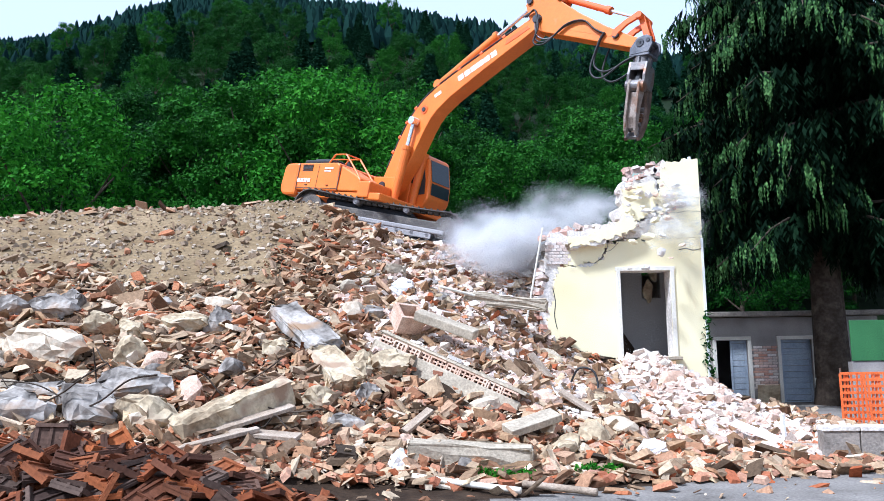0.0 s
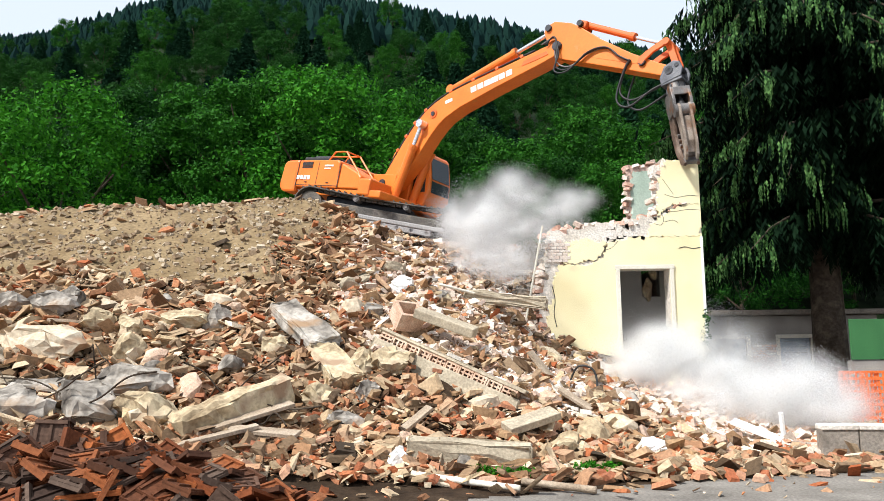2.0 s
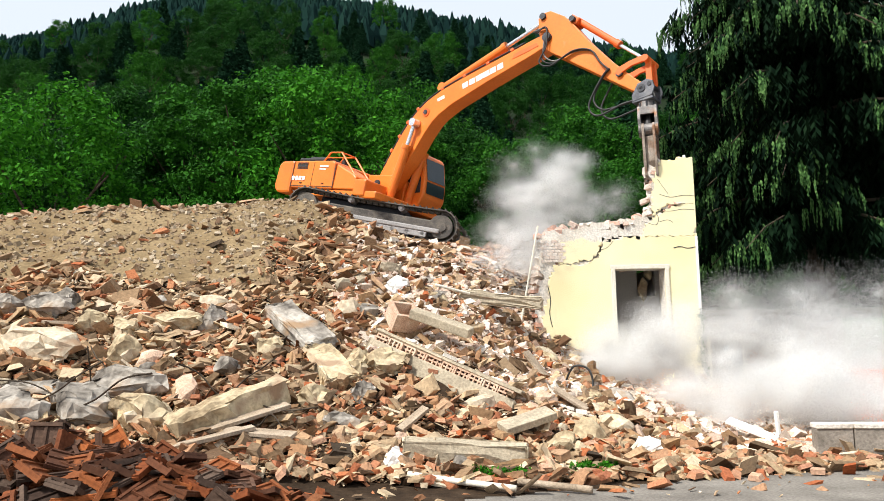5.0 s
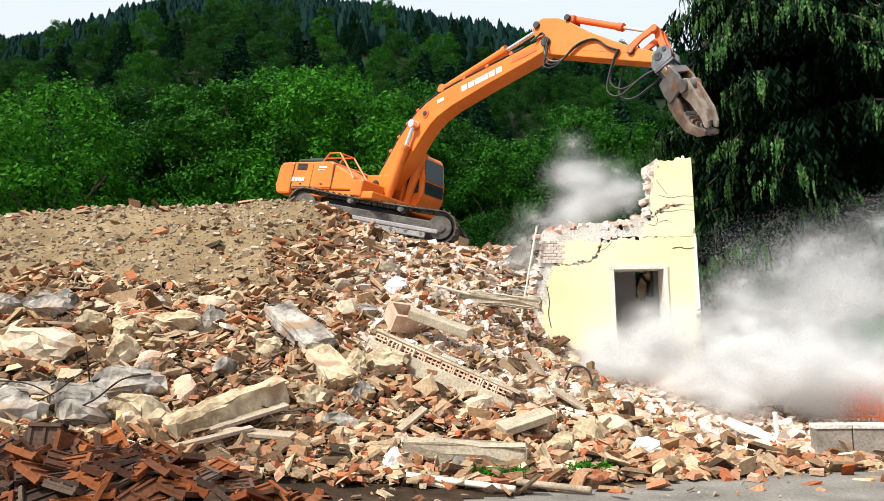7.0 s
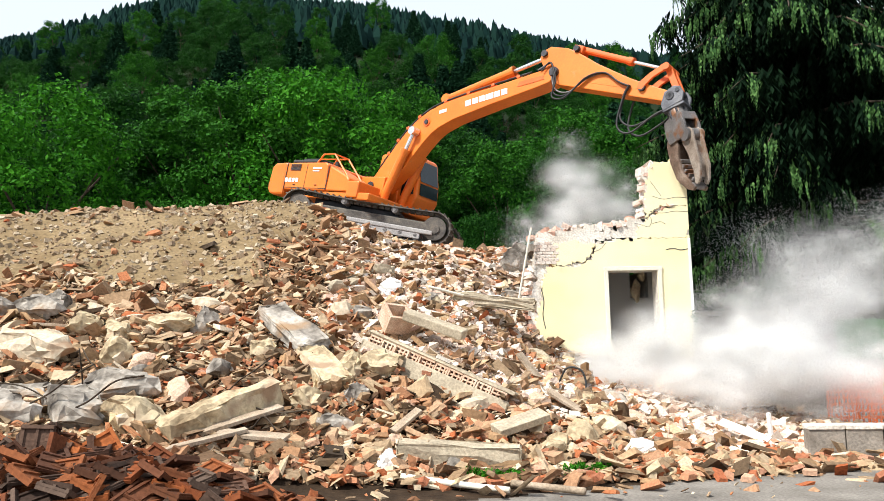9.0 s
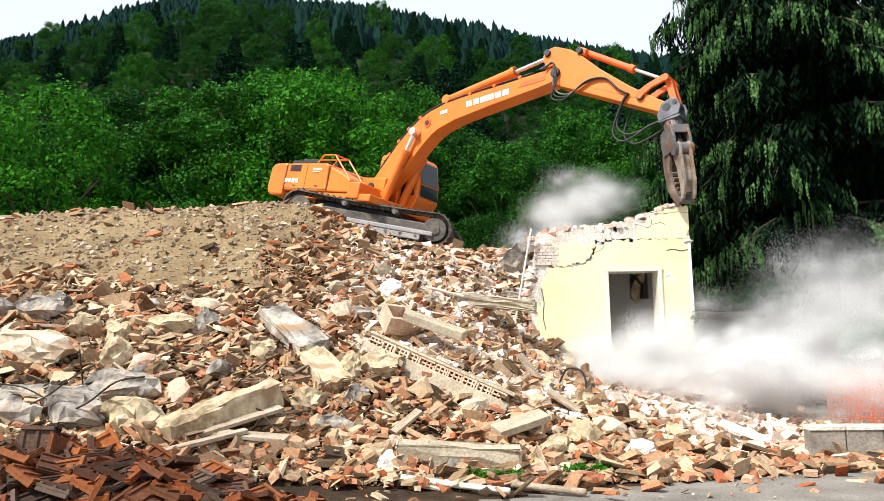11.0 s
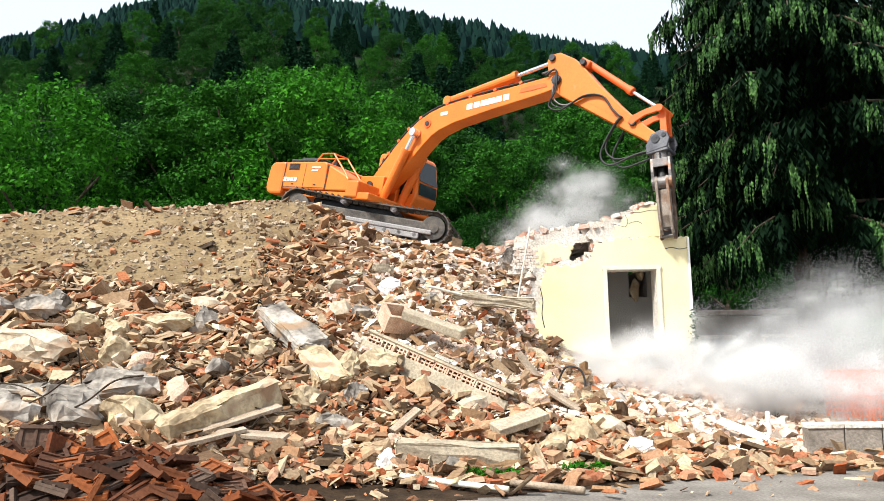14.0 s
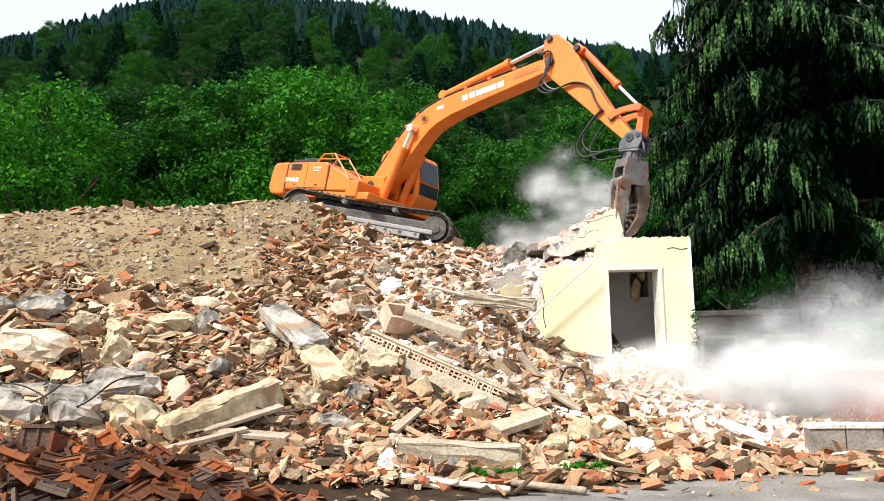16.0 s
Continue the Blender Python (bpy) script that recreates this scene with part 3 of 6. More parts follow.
def build_wall():
    wall = empty("wall_front", pose(0, 0, 0), "remaining yellow rendered masonry house wall with a window opening", "wall", kind="structure")
    low = [(2.3, -0.1), (5.84, -0.1)] + TOP_BASE[::-1] + [(2.2, 2.6), (2.15, 1.8), (2.25, 1.0)]
    slab("masonry", low, WALL_Y + 0.03, WALL_Y + WALL_T, 0.12, M_MORTAR, wall, "pale rubble masonry core", 3)
    face = [(2.42, -0.1), (5.84, -0.1), (5.84, 3.99), (5.0, 3.98), (4.2, 3.95), (3.8, 3.9), (3.6, 3.55), (3.3, 3.38), (2.6, 3.36), (2.5, 3.1), (2.45, 2.6), (2.3, 2.2), (2.4, 1.5), (2.35, 0.9)]
    slab("render_coat", face, WALL_Y, WALL_Y + 0.03, 0.06, M_YELLOW, wall, "pale yellow painted render", 4)
    sur = bmesh.new()
    x0, x1, z0, z1 = WIN
    for c, s in ((((x0 + x1) / 2, z1 + 0.045), (x1 - x0 + 0.22, 0.09)), ((x0 - 0.045, (z0 + z1) / 2), (0.09, z1 - z0)), ((x1 + 0.045, (z0 + z1) / 2), (0.09, z1 - z0))):
        box(sur, (s[0], 0.05, s[1]), pose(c[0], WALL_Y - 0.012, c[1]), 0.008)
    part("window_surround", sur, M_TRIM, wall)
    sill = bmesh.new()
    box(sill, (x1 - x0 + 0.3, 0.3, 0.07), pose((x0 + x1) / 2, WALL_Y + 0.02, z0 - 0.037), 0.01)
    part("sill", sill, M_CONCRETE, wall, "grey stone window sill")
    for pts in ([(2.45, 2.9), (2.5, 2.6), (2.47, 2.3), (2.52, 2.0)], [(5.3, 3.72), (5.45, 3.75), (5.62, 3.71), (5.8, 3.74)], [(2.6, 0.9), (2.9, 0.7), (3.2, 0.45), (3.3, 0.2)]):
        tube("crack", [(x, WALL_Y - 0.001, z) for x, z in pts], 0.009, M_DARKSTEEL, wall, "dark crack in the render")
    rng = np.random.default_rng(14)
    v, f = leaf_cards(rng, [(RIGHT - 0.02 + rng.normal(0, 0.03), WALL_Y - 0.05, z) for z in np.arange(0.3, 2.3, 0.05)], 0.05, 6, 0.05)
    raw("ivy", v, f, M_LEAF2, wall, "thin ivy creeping up the corner")
    # Added white strip: paints the light caught by the plaster's corner edge.
    bm = bmesh.new()
    box(bm, (0.05, 0.04, 4.0), pose(RIGHT - 0.022, WALL_Y - 0.012, 1.98), 0.006)
    part("corner_bead", bm, M_WHITE, wall, "white strip standing for the lit plaster edge")
    edge_bricks(wall, np.random.default_rng(8), TOP_BASE[:5], WALL_Y + 0.05, WALL_Y + WALL_T)
    edge_bricks(wall, np.random.default_rng(9), [(2.3, 3.3), (2.2, 2.6), (2.15, 1.8), (2.25, 1.0)], WALL_Y + 0.02, WALL_Y + WALL_T + 0.1, 0.16)
    # the rooms behind
    side = empty("wall_side", pose(0, 0, 0), "broken inner walls of the demolished house", "wall", kind="structure")
    bm = bmesh.new()
    box(bm, (0.4, 5.6, 3.6), pose(5.63, 20.27, 1.7))
    part("masonry", bm, M_MORTAR, side)
    bm = bmesh.new()
    for x0, x1, z0, z1 in ((2.3, 4.86, -0.2, 3.8), (5.3, 5.42, -0.2, 3.8), (4.86, 5.3, -0.2, 2.75), (4.86, 5.3, 3.62, 3.8)):
        box(bm, (x1 - x0, 0.25, z1 - z0), pose((x0 + x1) / 2, 18.75, (z0 + z1) / 2))
    part("inner_wall", bm, M_DARK, side, "dusty grey inner plaster wall")
    bm = bmesh.new()
    box(bm, (3.1, 0.2, 4.0), pose(3.85, 21.5, 1.8))
    part("rear_wall", bm, M_DARK, side)
    bm = bmesh.new()
    box(bm, (3.1, 4.0, 0.16), pose(3.87, 19.6, 3.9))
    part("floor_slab", bm, M_GREYCON, side, "grey upper floor slab")
    rng = np.random.default_rng(44)
    for x, z, w, h in ((4.98, 2.95, 0.3, 0.55), (5.12, 3.3, 0.18, 0.3), (4.3, 1.4, 0.5, 0.3), (4.75, 1.35, 0.4, 0.24)):
        lump = rock(rng, (w, 0.25, h), 10, 2, 0.15)
        bmesh.ops.translate(lump, verts=lump.verts[:], vec=(x, 18.55, z))
        part("loose_masonry", lump, M_CREAM, side, "broken yellowish masonry inside the opening")


def wall_piece(name, poly, face, label, seed, crest=None, cell=0.12, y=WALL_Y):
    """A piece of the wall that will come down, turning about its own middle."""
    cx, cz = sum(p[0] for p in poly) / len(poly), sum(p[1] for p in poly) / len(poly)
    thing = empty(name, pose(0, 0, 0), label, "wall fragment")
    back = Matrix.Translation((-cx, -(y + 0.2), -cz))
    slab("masonry", poly, y + 0.03, y + WALL_T - 0.02, cell, M_MORTAR, thing, "", seed, m=back, hole=False)
    if face:
        slab("render_coat", face, y, y + 0.03, 0.06, M_YELLOW, thing, "pale yellow painted render", seed + 1, m=back, hole=False)
    if crest:
        edge_bricks(thing, np.random.default_rng(seed), crest, y + 0.03, y + WALL_T - 0.03, 0.19)
        for ob in thing.children:
            if ob.name.startswith("brick"):
                ob.matrix_basis = back @ ob.matrix_basis
    return thing, (cx, y + 0.2, cz)


# ---- excavator ----
MACHINE = pose(-2.15, 23.2, 4.98, 0, 12, -8)
FOOT, L_BOOM, L_ARM = (0.4, 0.0, 1.6), 6.6, 3.4
RIG = [(0, -33.5, 45.9, -18.0, -88.1, 80.0), (0.5, -33.2, 45.7, -18.9, -88.4, 81.0), (1, -33.6, 44.3, -18.3, -80.7, 82.0), (1.5, -33.0, 39.2, -13.6, -71.4, 68.5),
       (2, -32.9, 35.7, -15.7, -69.4, 55.0), (2.5, -32.2, 33.7, -21.2, -66.0, 50.0), (3.5, -30.9, 35.2, -27.1, -77.4, 70.0), (4, -31.7, 36.1, -35.3, -88.6, 80.0),
       (5, -32.8, 38.8, -28.0, -75.7, 68.8), (5.7, -33.9, 41.4, -21.0, -63.5, 58.0), (6.5, -34.2, 42.1, -19.0, -60.1, 55.0), (7, -34.5, 36.6, -12.8, -51.0, 35.0),
       (7.5, -33.9, 33.6, -12.6, -54.1, 20.0), (8, -33.5, 29.2, -12.1, -53.6, 15.0), (8.5, -33.4, 29.2, -13.6, -59.4, 20.0), (9, -33.0, 28.8, -14.3, -65.6, 32.0),
       (10, -31.8, 27.8, -18.3, -69.6, 52.0), (10.6, -31.4, 29.1, -20.3, -72.6, 51.0), (11.5, -32.9, 29.4, -16.3, -68.6, 38.0), (12, -32.0, 24.5, -17.4, -67.3, 41.5),
       (12.5, -32.3, 22.0, -20.1, -70.0, 45.0), (13, -32.2, 23.3, -22.2, -71.1, 55.0), (13.5, -31.9, 24.9, -24.3, -74.3, 65.0), (14, -32.3, 26.7, -28.6, -75.3, 75.0),
       (14.5, -32.6, 27.9, -30.5, -78.8, 90.0), (15, -32.6, 29.3, -34.4, -84.7, 105.0), (15.5, -33.4, 30.3, -36.6, -82.5, 110.0), (16, -33.7, 31.2, -38.3, -87.4, 115.0)]


M_DUSTRAIL = mat("dusty_rail", [(0.3, 0.28, 0.27), (0.42, 0.4, 0.38)], 3, 0.9, bump=0.4)


def build_excavator():
    ex = empty("excavator", MACHINE, "orange tracked demolition excavator standing on the rubble heap", "excavator")
    P = {}
    # undercarriage: frames, track chains with shoes, wheels
    bm = bmesh.new()
    box(bm, (2.6, 2.2, 0.35), pose(0, 0, 0.72), 0.06)
    rod(bm, (0, 0, 0.8), (0, 0, 1.22), 0.75, n=28)
    part("car_body", bm, M_DARKSTEEL, ex)
    for name, y in (("track_right", -1.32), ("track_left", 1.32)):
        bm = bmesh.new()
        box(bm, (3.6, 0.34, 0.3), pose(0, y, 0.52), 0.04)
        frame_ob = part(name, bm, M_TRACK, ex, "crawler track coated in grey dust")
        frame_ob.matrix_basis = pose(0.42, 0, 0)
        bm = bmesh.new()
        outer = y + math.copysign(0.24, y)
        box(bm, (3.9, 0.1, 0.13), pose(0.05, outer, 0.37), 0.03)
        box(bm, (3.3, 0.06, 0.16), pose(0.0, outer, 0.22), 0.02)
        part("side_rail", bm, M_DUSTRAIL, frame_ob, "pale dusty side rail")
        bm = bmesh.new()
        loop = []
        R, half = 0.46, 2.02
        for k in range(22):
            loop.append((-half + 2 * half * k / 22, 0.98, 0))
        for k in range(9):
            a = math.pi / 2 - math.pi * k / 9
            loop.append((half + R * math.cos(a), 0.52 + R * math.sin(a), 90 - math.degrees(a)))
        for k in range(22):
            loop.append((half - 2 * half * k / 22, 0.06, 180))
        for k in range(9):
            a = -math.pi / 2 - math.pi * k / 9
            loop.append((-half + R * math.cos(a), 0.52 + R * math.sin(a), 90 - math.degrees(a)))
        for x, z, a in loop:
            if a == 0:
                z -= 0.05 * math.sin(math.pi * (x + half) / (2 * half))
            m = pose(x, y, z) @ Matrix.Rotation(radians(a), 4, "Y")
            box(bm, (0.185, 0.6, 0.03), m, 0.0)
            box(bm, (0.03, 0.6, 0.05), m @ pose(0.05, 0, 0.035))
            box(bm, (0.15, 0.16, 0.08), m @ pose(0, 0, -0.05))
        part("track_chain", bm, M_TRACK, frame_ob, "dark steel crawler chain")
        for x, z, r, w in [(-2.02, 0.52, 0.34, 0.22), (2.02, 0.52, 0.34, 0.22)] + [(-1.55 + k * 0.44, 0.24, 0.13, 0.24) for k in range(8)] + [(-0.7, 0.86, 0.09, 0.24), (0.8, 0.86, 0.09, 0.24)]:
            bm = bmesh.new()
            rod(bm, (x, y - w, z), (x, y + w, z), r, n=24)
            rod(bm, (x, y - w - 0.03, z), (x, y + w + 0.03, z), r * 0.45, n=14)
            part("idler_wheel" if r > 0.3 else "roller", bm, M_TRACK if r > 0.3 else M_DUSTY, frame_ob)
    # the house that swings
    bm = bmesh.new()
    box(bm, (3.6, 2.7, 0.22), pose(-0.35, 0, 1.31), 0.04)
    house = part("house", bm, M_ORANGE, ex)
    P["house"] = house
    bm = bmesh.new()
    plate(bm, [(-3.2, 1.3), (-3.28, 1.5), (-3.22, 2.35), (-3.05, 2.5), (-2.45, 2.52), (-2.45, 1.2), (-3.05, 1.2)], -1.42, 1.42, 0.09)
    part("counterweight", bm, M_ORANGE, house)
    bm = bmesh.new()
    plate(bm, [(-2.44, 1.42), (-2.44, 2.5), (-0.6, 2.52), (-0.5, 2.44), (-0.42, 1.42)], -1.4, 0.42, 0.05)
    plate(bm, [(-0.4, 1.42), (-0.4, 2.4), (0.45, 2.0), (0.55, 1.9), (0.6, 1.42)], -1.4, -0.62, 0.05)
    part("engine_hood", bm, M_ORANGE, house)
    bm = bmesh.new()
    plate(bm, [(-2.44, 1.42), (-2.44, 2.46), (-1.0, 2.46), (-1.0, 1.42)], 0.44, 1.38, 0.05)
    part("side_hood", bm, M_ORANGE, house)
    bm = bmesh.new()
    for k in range(5):
        box(bm, (0.5, 0.02, 0.035), pose(-2.0, -1.408, 2.2 + k * 0.052))
    part("grille", bm, M_BLACK, house)
    bm = bmesh.new()
    box(bm, (1.35, 0.9, 0.16), pose(-1.7, -0.85, 2.58), 0.05)
    box(bm, (0.9, 0.7, 0.1), pose(-1.55, -0.85, 2.69), 0.04)
    rod(bm, (-0.9, -0.7, 2.5), (-0.9, -0.7, 2.75), 0.09)
    part("engine_cover", bm, M_BLACK, house, "black engine cover and exhaust")
    for x, z, w, h in [(-2.35 + k * 0.17, 1.8, 0.13, 0.16) for k in range(4)] + [(-0.95, 2.28, 0.4, 0.06), (-1.0, 2.17, 0.3, 0.04)]:
        bm = bmesh.new()
        box(bm, (w, 0.012, h), pose(x, -1.412, z))
        part("letter_bar", bm, M_WHITE, house, "plain white mark in place of the type lettering")
    for x, z, w, h in ((-2.445, 1.95, 0.025, 1.05), (-1.45, 1.95, 0.012, 1.0), (-0.42, 1.9, 0.03, 0.9), (-1.43, 1.5, 2.0, 0.02)):
        bm = bmesh.new()
        box(bm, (w, 0.008, h), pose(x, -1.404, z))
        part("panel_seam", bm, M_BLACK, house)
    for x in (-1.95, -0.9):
        bm = bmesh.new()
        box(bm, (0.1, 0.03, 0.03), pose(x, -1.415, 1.62), 0.005)
        part("latch", bm, M_BLACK, house)
    for k in range(3):
        bm = bmesh.new()
        box(bm, (0.34, 0.28, 0.03), pose(0.75, -1.0 , 1.2 + 0.2 * k), 0.006)
        part("step", bm, M_DARKSTEEL, house)
    rail = bmesh.new()
    pts = [(-1.15, -1.3, 2.5), (-0.9, -1.3, 2.86), (-0.4, -1.3, 2.86), (0.4, -1.3, 1.98)]
    for a, b in zip(pts, pts[1:]):
        rod(rail, a, b, 0.03, n=8)
    for a, b in zip(pts, pts[1:]):
        rod(rail, (a[0], -0.75, a[2]), (b[0], -0.75, b[2]), 0.03, n=8)
    rod(rail, (-0.4, -1.3, 2.86), (-0.4, -0.75, 2.86), 0.03, n=8)
    rod(rail, (-1.0, -1.3, 2.66), (-0.2, -1.3, 2.66), 0.025, n=8)
    part("handrail", rail, M_ORANGE, house)
    for ob in house.children:
        for v in ob.data.vertices:
            v.co.z = 1.42 + (v.co.z - 1.42) * 0.8
    # cab with its frame and panes
    bm = bmesh.new()
    side = [(-0.3, 1.42), (1.4, 1.42), (1.56, 1.75), (1.5, 2.3), (1.28, 3.0), (1.16, 3.1), (-0.25, 3.12), (-0.3, 3.0)]
    plate(bm, side, 0.46, 1.44, 0.06)
    part("cab", bm, M_ORANGE, house)
    for y in (0.455, 1.445):
        bm = bmesh.new()
        plate(bm, [(-0.15, 2.15), (0.45, 2.15), (0.45, 2.9), (-0.15, 2.95)], y - 0.006, y + 0.006)
        plate(bm, [(0.56, 1.75), (1.4, 1.85), (1.34, 2.25), (1.14, 2.88), (0.56, 2.9)], y - 0.006, y + 0.006)
        part("side_pane", bm, M_GLASS, house, "dark cab side window")
    bm = bmesh.new()
    for a, b in (((1.52, 2.27), (1.31, 2.93)), ((1.57, 1.85), (1.525, 2.21))):
        n = Vector((b[1] - a[1], 0, a[0] - b[0])).normalized() * 0.012
        for q in (0,):
            v = [bm.verts.new(Vector((p[0], yy, p[1])) + n * s) for s in (0.2, 1.0) for p, yy in ((a, 0.55), (a, 1.35), (b, 1.35), (b, 0.55))]
            for f in ((0, 1, 2, 3), (7, 6, 5, 4), (0, 4, 5, 1), (1, 5, 6, 2), (2, 6, 7, 3), (3, 7, 4, 0)):
                bm.faces.new([v[i] for i in f])
    bmesh.ops.recalc_face_normals(bm, faces=bm.faces[:])
    part("windscreen", bm, M_GLASS, house, "dark glass windscreen")
    bm = bmesh.new()
    box(bm, (0.5, 0.9, 0.5), pose(0.75, -0.95, 1.5), 0.05)
    box(bm, (1.0, 0.16, 0.9), pose(0.45, 0.3, 1.7), 0.03)
    box(bm, (1.0, 0.16, 0.9), pose(0.45, -0.3, 1.7), 0.03)
    part("boom_bracket", bm, M_ORANGE, house)
    # boom
    bm = bmesh.new()
    plate(bm, [(-0.2, 0.12), (0.05, 0.3), (1.15, 0.86), (1.75, 1.1), (2.15, 1.2), (2.6, 1.23), (3.1, 1.17), (3.7, 1.02), (5.2, 0.56), (6.3, 0.24), (6.62, 0.13), (6.64, -0.1), (6.4, -0.2),
               (6.0, -0.12), (4.6, 0.22), (3.3, 0.5), (2.75, 0.54), (2.45, 0.5), (2.1, 0.38), (1.3, 0.02), (0.3, -0.28), (-0.1, -0.24)], -0.25, 0.25, 0.02)
    boom = part("boom", bm, M_ORANGE, ex)
    P["boom"] = boom
    bm = bmesh.new()
    d = Vector((5.2 - 3.7, 0, 0.56 - 1.02)).normalized()
    turn = Matrix(((d.x, 0, -d.z, 0), (0, 1, 0, 0), (d.z, 0, d.x, 0), (0, 0, 0, 1)))
    for k, w in enumerate((0.2, 0.2, 0.22, 0.24, 0.2, 0.2)):
        bm = bmesh.new()
        box(bm, (w, 0.01, 0.17), Matrix.Translation(Vector((3.92, -0.256, 0.68)) + d * (0.245 * k)) @ turn, 0.004)
        part("name_bar", bm, M_WHITE, boom, "plain white block in place of the maker's lettering")
    bm = bmesh.new()
    box(bm, (0.26, 0.01, 0.1), Matrix.Translation((3.05, -0.256, 0.93)) @ turn, 0.004)
    part("type_bar", bm, M_WHITE, boom, "small plain white mark")
    for x, z in ((2.42, 0.93), (2.0, 0.8)):
        bm = bmesh.new()
        rod(bm, (x, -0.275, z), (x, -0.25, z), 0.13, n=20)
        part("boss", bm, M_DEEPOR, boom, "round orange pin boss")
    bm = bmesh.new()
    rod(bm, (0, -0.42, 0), (0, 0.42, 0), 0.13)
    for x, z, r, w in ((2.0, 0.8, 0.1, 0.42), (2.42, 0.93, 0.07, 0.3), (L_BOOM, 0, 0.12, 0.3)):
        pin = bmesh.new()
        rod(pin, (x, -w, z), (x, w, z), r)
        part("pin", pin, M_DARKSTEEL, boom)
    part("pin", bm, M_DARKSTEEL, boom)
    for s in (-1, 1):
        tube("pipe", [(0.3, 0.2 * s, 0.5), (1.15, 0.2 * s, 0.93), (1.75, 0.2 * s, 1.17), (2.6, 0.2 * s, 1.3), (3.7, 0.2 * s, 1.09), (6.0, 0.2 * s, 0.4)], 0.025, M_DARKSTEEL, boom)
    for x, z in ((0.8, 0.76), (1.25, 0.97), (1.7, 1.15), (2.2, 1.26), (3.2, 1.2), (4.0, 0.98), (4.8, 0.74), (5.6, 0.5)):
        bm = bmesh.new()
        box(bm, (0.1, 0.5, 0.09), pose(x, 0, z), 0.01)
        part("pipe_clamp", bm, M_DEEPOR, boom)
    # Added plate: its darker orange puts shading on the boom's side.
    bm = bmesh.new()
    plate(bm, [(5.5, 0.22), (5.9, 0.08), (6.3, -0.04), (6.3, 0.08), (5.6, 0.32)], -0.262, -0.25)
    part("side_panel", bm, M_DEEPOR, boom, "darker orange plate added for shading on the boom side")
    # arm
    bm = bmesh.new()
    plate(bm, [(-0.64, 0.3), (-0.6, 0.5), (-0.42, 0.64), (0.1, 0.68), (0.45, 0.62), (1.2, 0.42), (2.2, 0.23), (3.0, 0.14), (3.4, 0.12), (3.5, 0.0), (3.4, -0.14), (3.1, -0.15), (1.2, -0.24), (0.3, -0.29),
               (-0.15, -0.24), (-0.3, -0.05)], -0.2, 0.2, 0.02)
    arm = part("arm", bm, M_ORANGE, ex)
    P["arm"] = arm
    for x, z, r in ((-0.52, 0.42, 0.09), (0, 0, 0.13), (0.4, 0.7, 0.08), (2.62, 0.06, 0.09), (3.4, 0, 0.1)):
        bm = bmesh.new()
        rod(bm, (x, -0.27, z), (x, 0.27, z), r)
        part("pin", bm, M_DARKSTEEL, arm)
    # Added plate in the arm's own orange, for slight shading along the side.
    bm = bmesh.new()
    plate(bm, [(0.5, 0.1), (0.55, 0.4), (1.1, 0.32), (2.5, 0.1), (2.5, 0.0), (1.2, -0.08)], -0.206, -0.2)
    part("side_panel", bm, M_ORANGE, arm, "flat orange plate added on the arm side")
    bm = bmesh.new()
    rod(bm, (0.4, 0, 0.76), (1.95, 0, 0.68), 0.085)
    box(bm, (0.3, 0.34, 0.2), pose(0.4, 0, 0.72), 0.03)
    rod(bm, (1.85, 0, 0.685), (2.0, 0, 0.677), 0.105)
    part("cylinder_barrel", bm, M_DEEPOR, arm, "red-orange hydraulic cylinder")
    bm = bmesh.new()
    rod(bm, (1.9, 0, 0.682), (3.0, 0, 0.64), 0.042)
    part("cylinder_rod", bm, M_CHROME, arm, "bright chrome piston rod")
    bm = bmesh.new()
    for y in (-0.24, 0.24):
        plate(bm, [(2.53, 0.0), (2.5, 0.14), (2.68, 0.4), (2.94, 0.7), (3.04, 0.73), (3.1, 0.66), (3.04, 0.56), (2.82, 0.34), (2.7, 0.12), (2.66, 0.0)], y - 0.035, y + 0.035, 0.012)
    for y in (-0.12, 0.12):
        plate(bm, [(2.98, 0.7), (3.09, 0.7), (3.5, 0.26), (3.48, 0.14), (3.38, 0.16), (2.97, 0.6)], y - 0.04, y + 0.04, 0.012)
    rod(bm, (3.03, -0.3, 0.64), (3.03, 0.3, 0.64), 0.085)
    part("linkage", bm, M_DEEPOR, arm, "orange bucket linkage")
    for k, (y, sag) in enumerate(((-0.3, 0.62), (-0.34, 0.8), (0.3, 0.7))):
        tube("hose", [(2.3, y * 0.8, 0.05), (2.27, y * 0.8, -0.25), (2.4, y * 0.8, -0.15 - sag), (2.8, y * 0.8, -0.25 - sag), (3.2, y * 0.8, -0.55), (3.4, y * 0.6, -0.32)], 0.026, M_BLACK, arm, "black hanging hydraulic hose")
    for k, y in enumerate((-0.32, -0.36, -0.4)):
        tube("hose", [(-0.5 + 0.1 * k, y * 0.8, -0.05), (-0.15, y * 0.8, 0.2), (0.05 + 0.08 * k, y * 0.8, -0.2), (0.3, y * 0.8, -0.45 - 0.1 * k), (0.7, y * 0.8, -0.42 - 0.08 * k), (1.05, y * 0.75, 0.0), (1.5, y * 0.7, 0.22), (1.95, y * 0.7, 0.08), (2.3, y * 0.7, 0.02)], 0.022,
             M_STEEL if k == 0 else M_BLACK, arm, "bundled hydraulic hose")
    # crusher: a bolted mounting head, a turning housing, a long fixed jaw and a shorter moving one
    bm = bmesh.new()
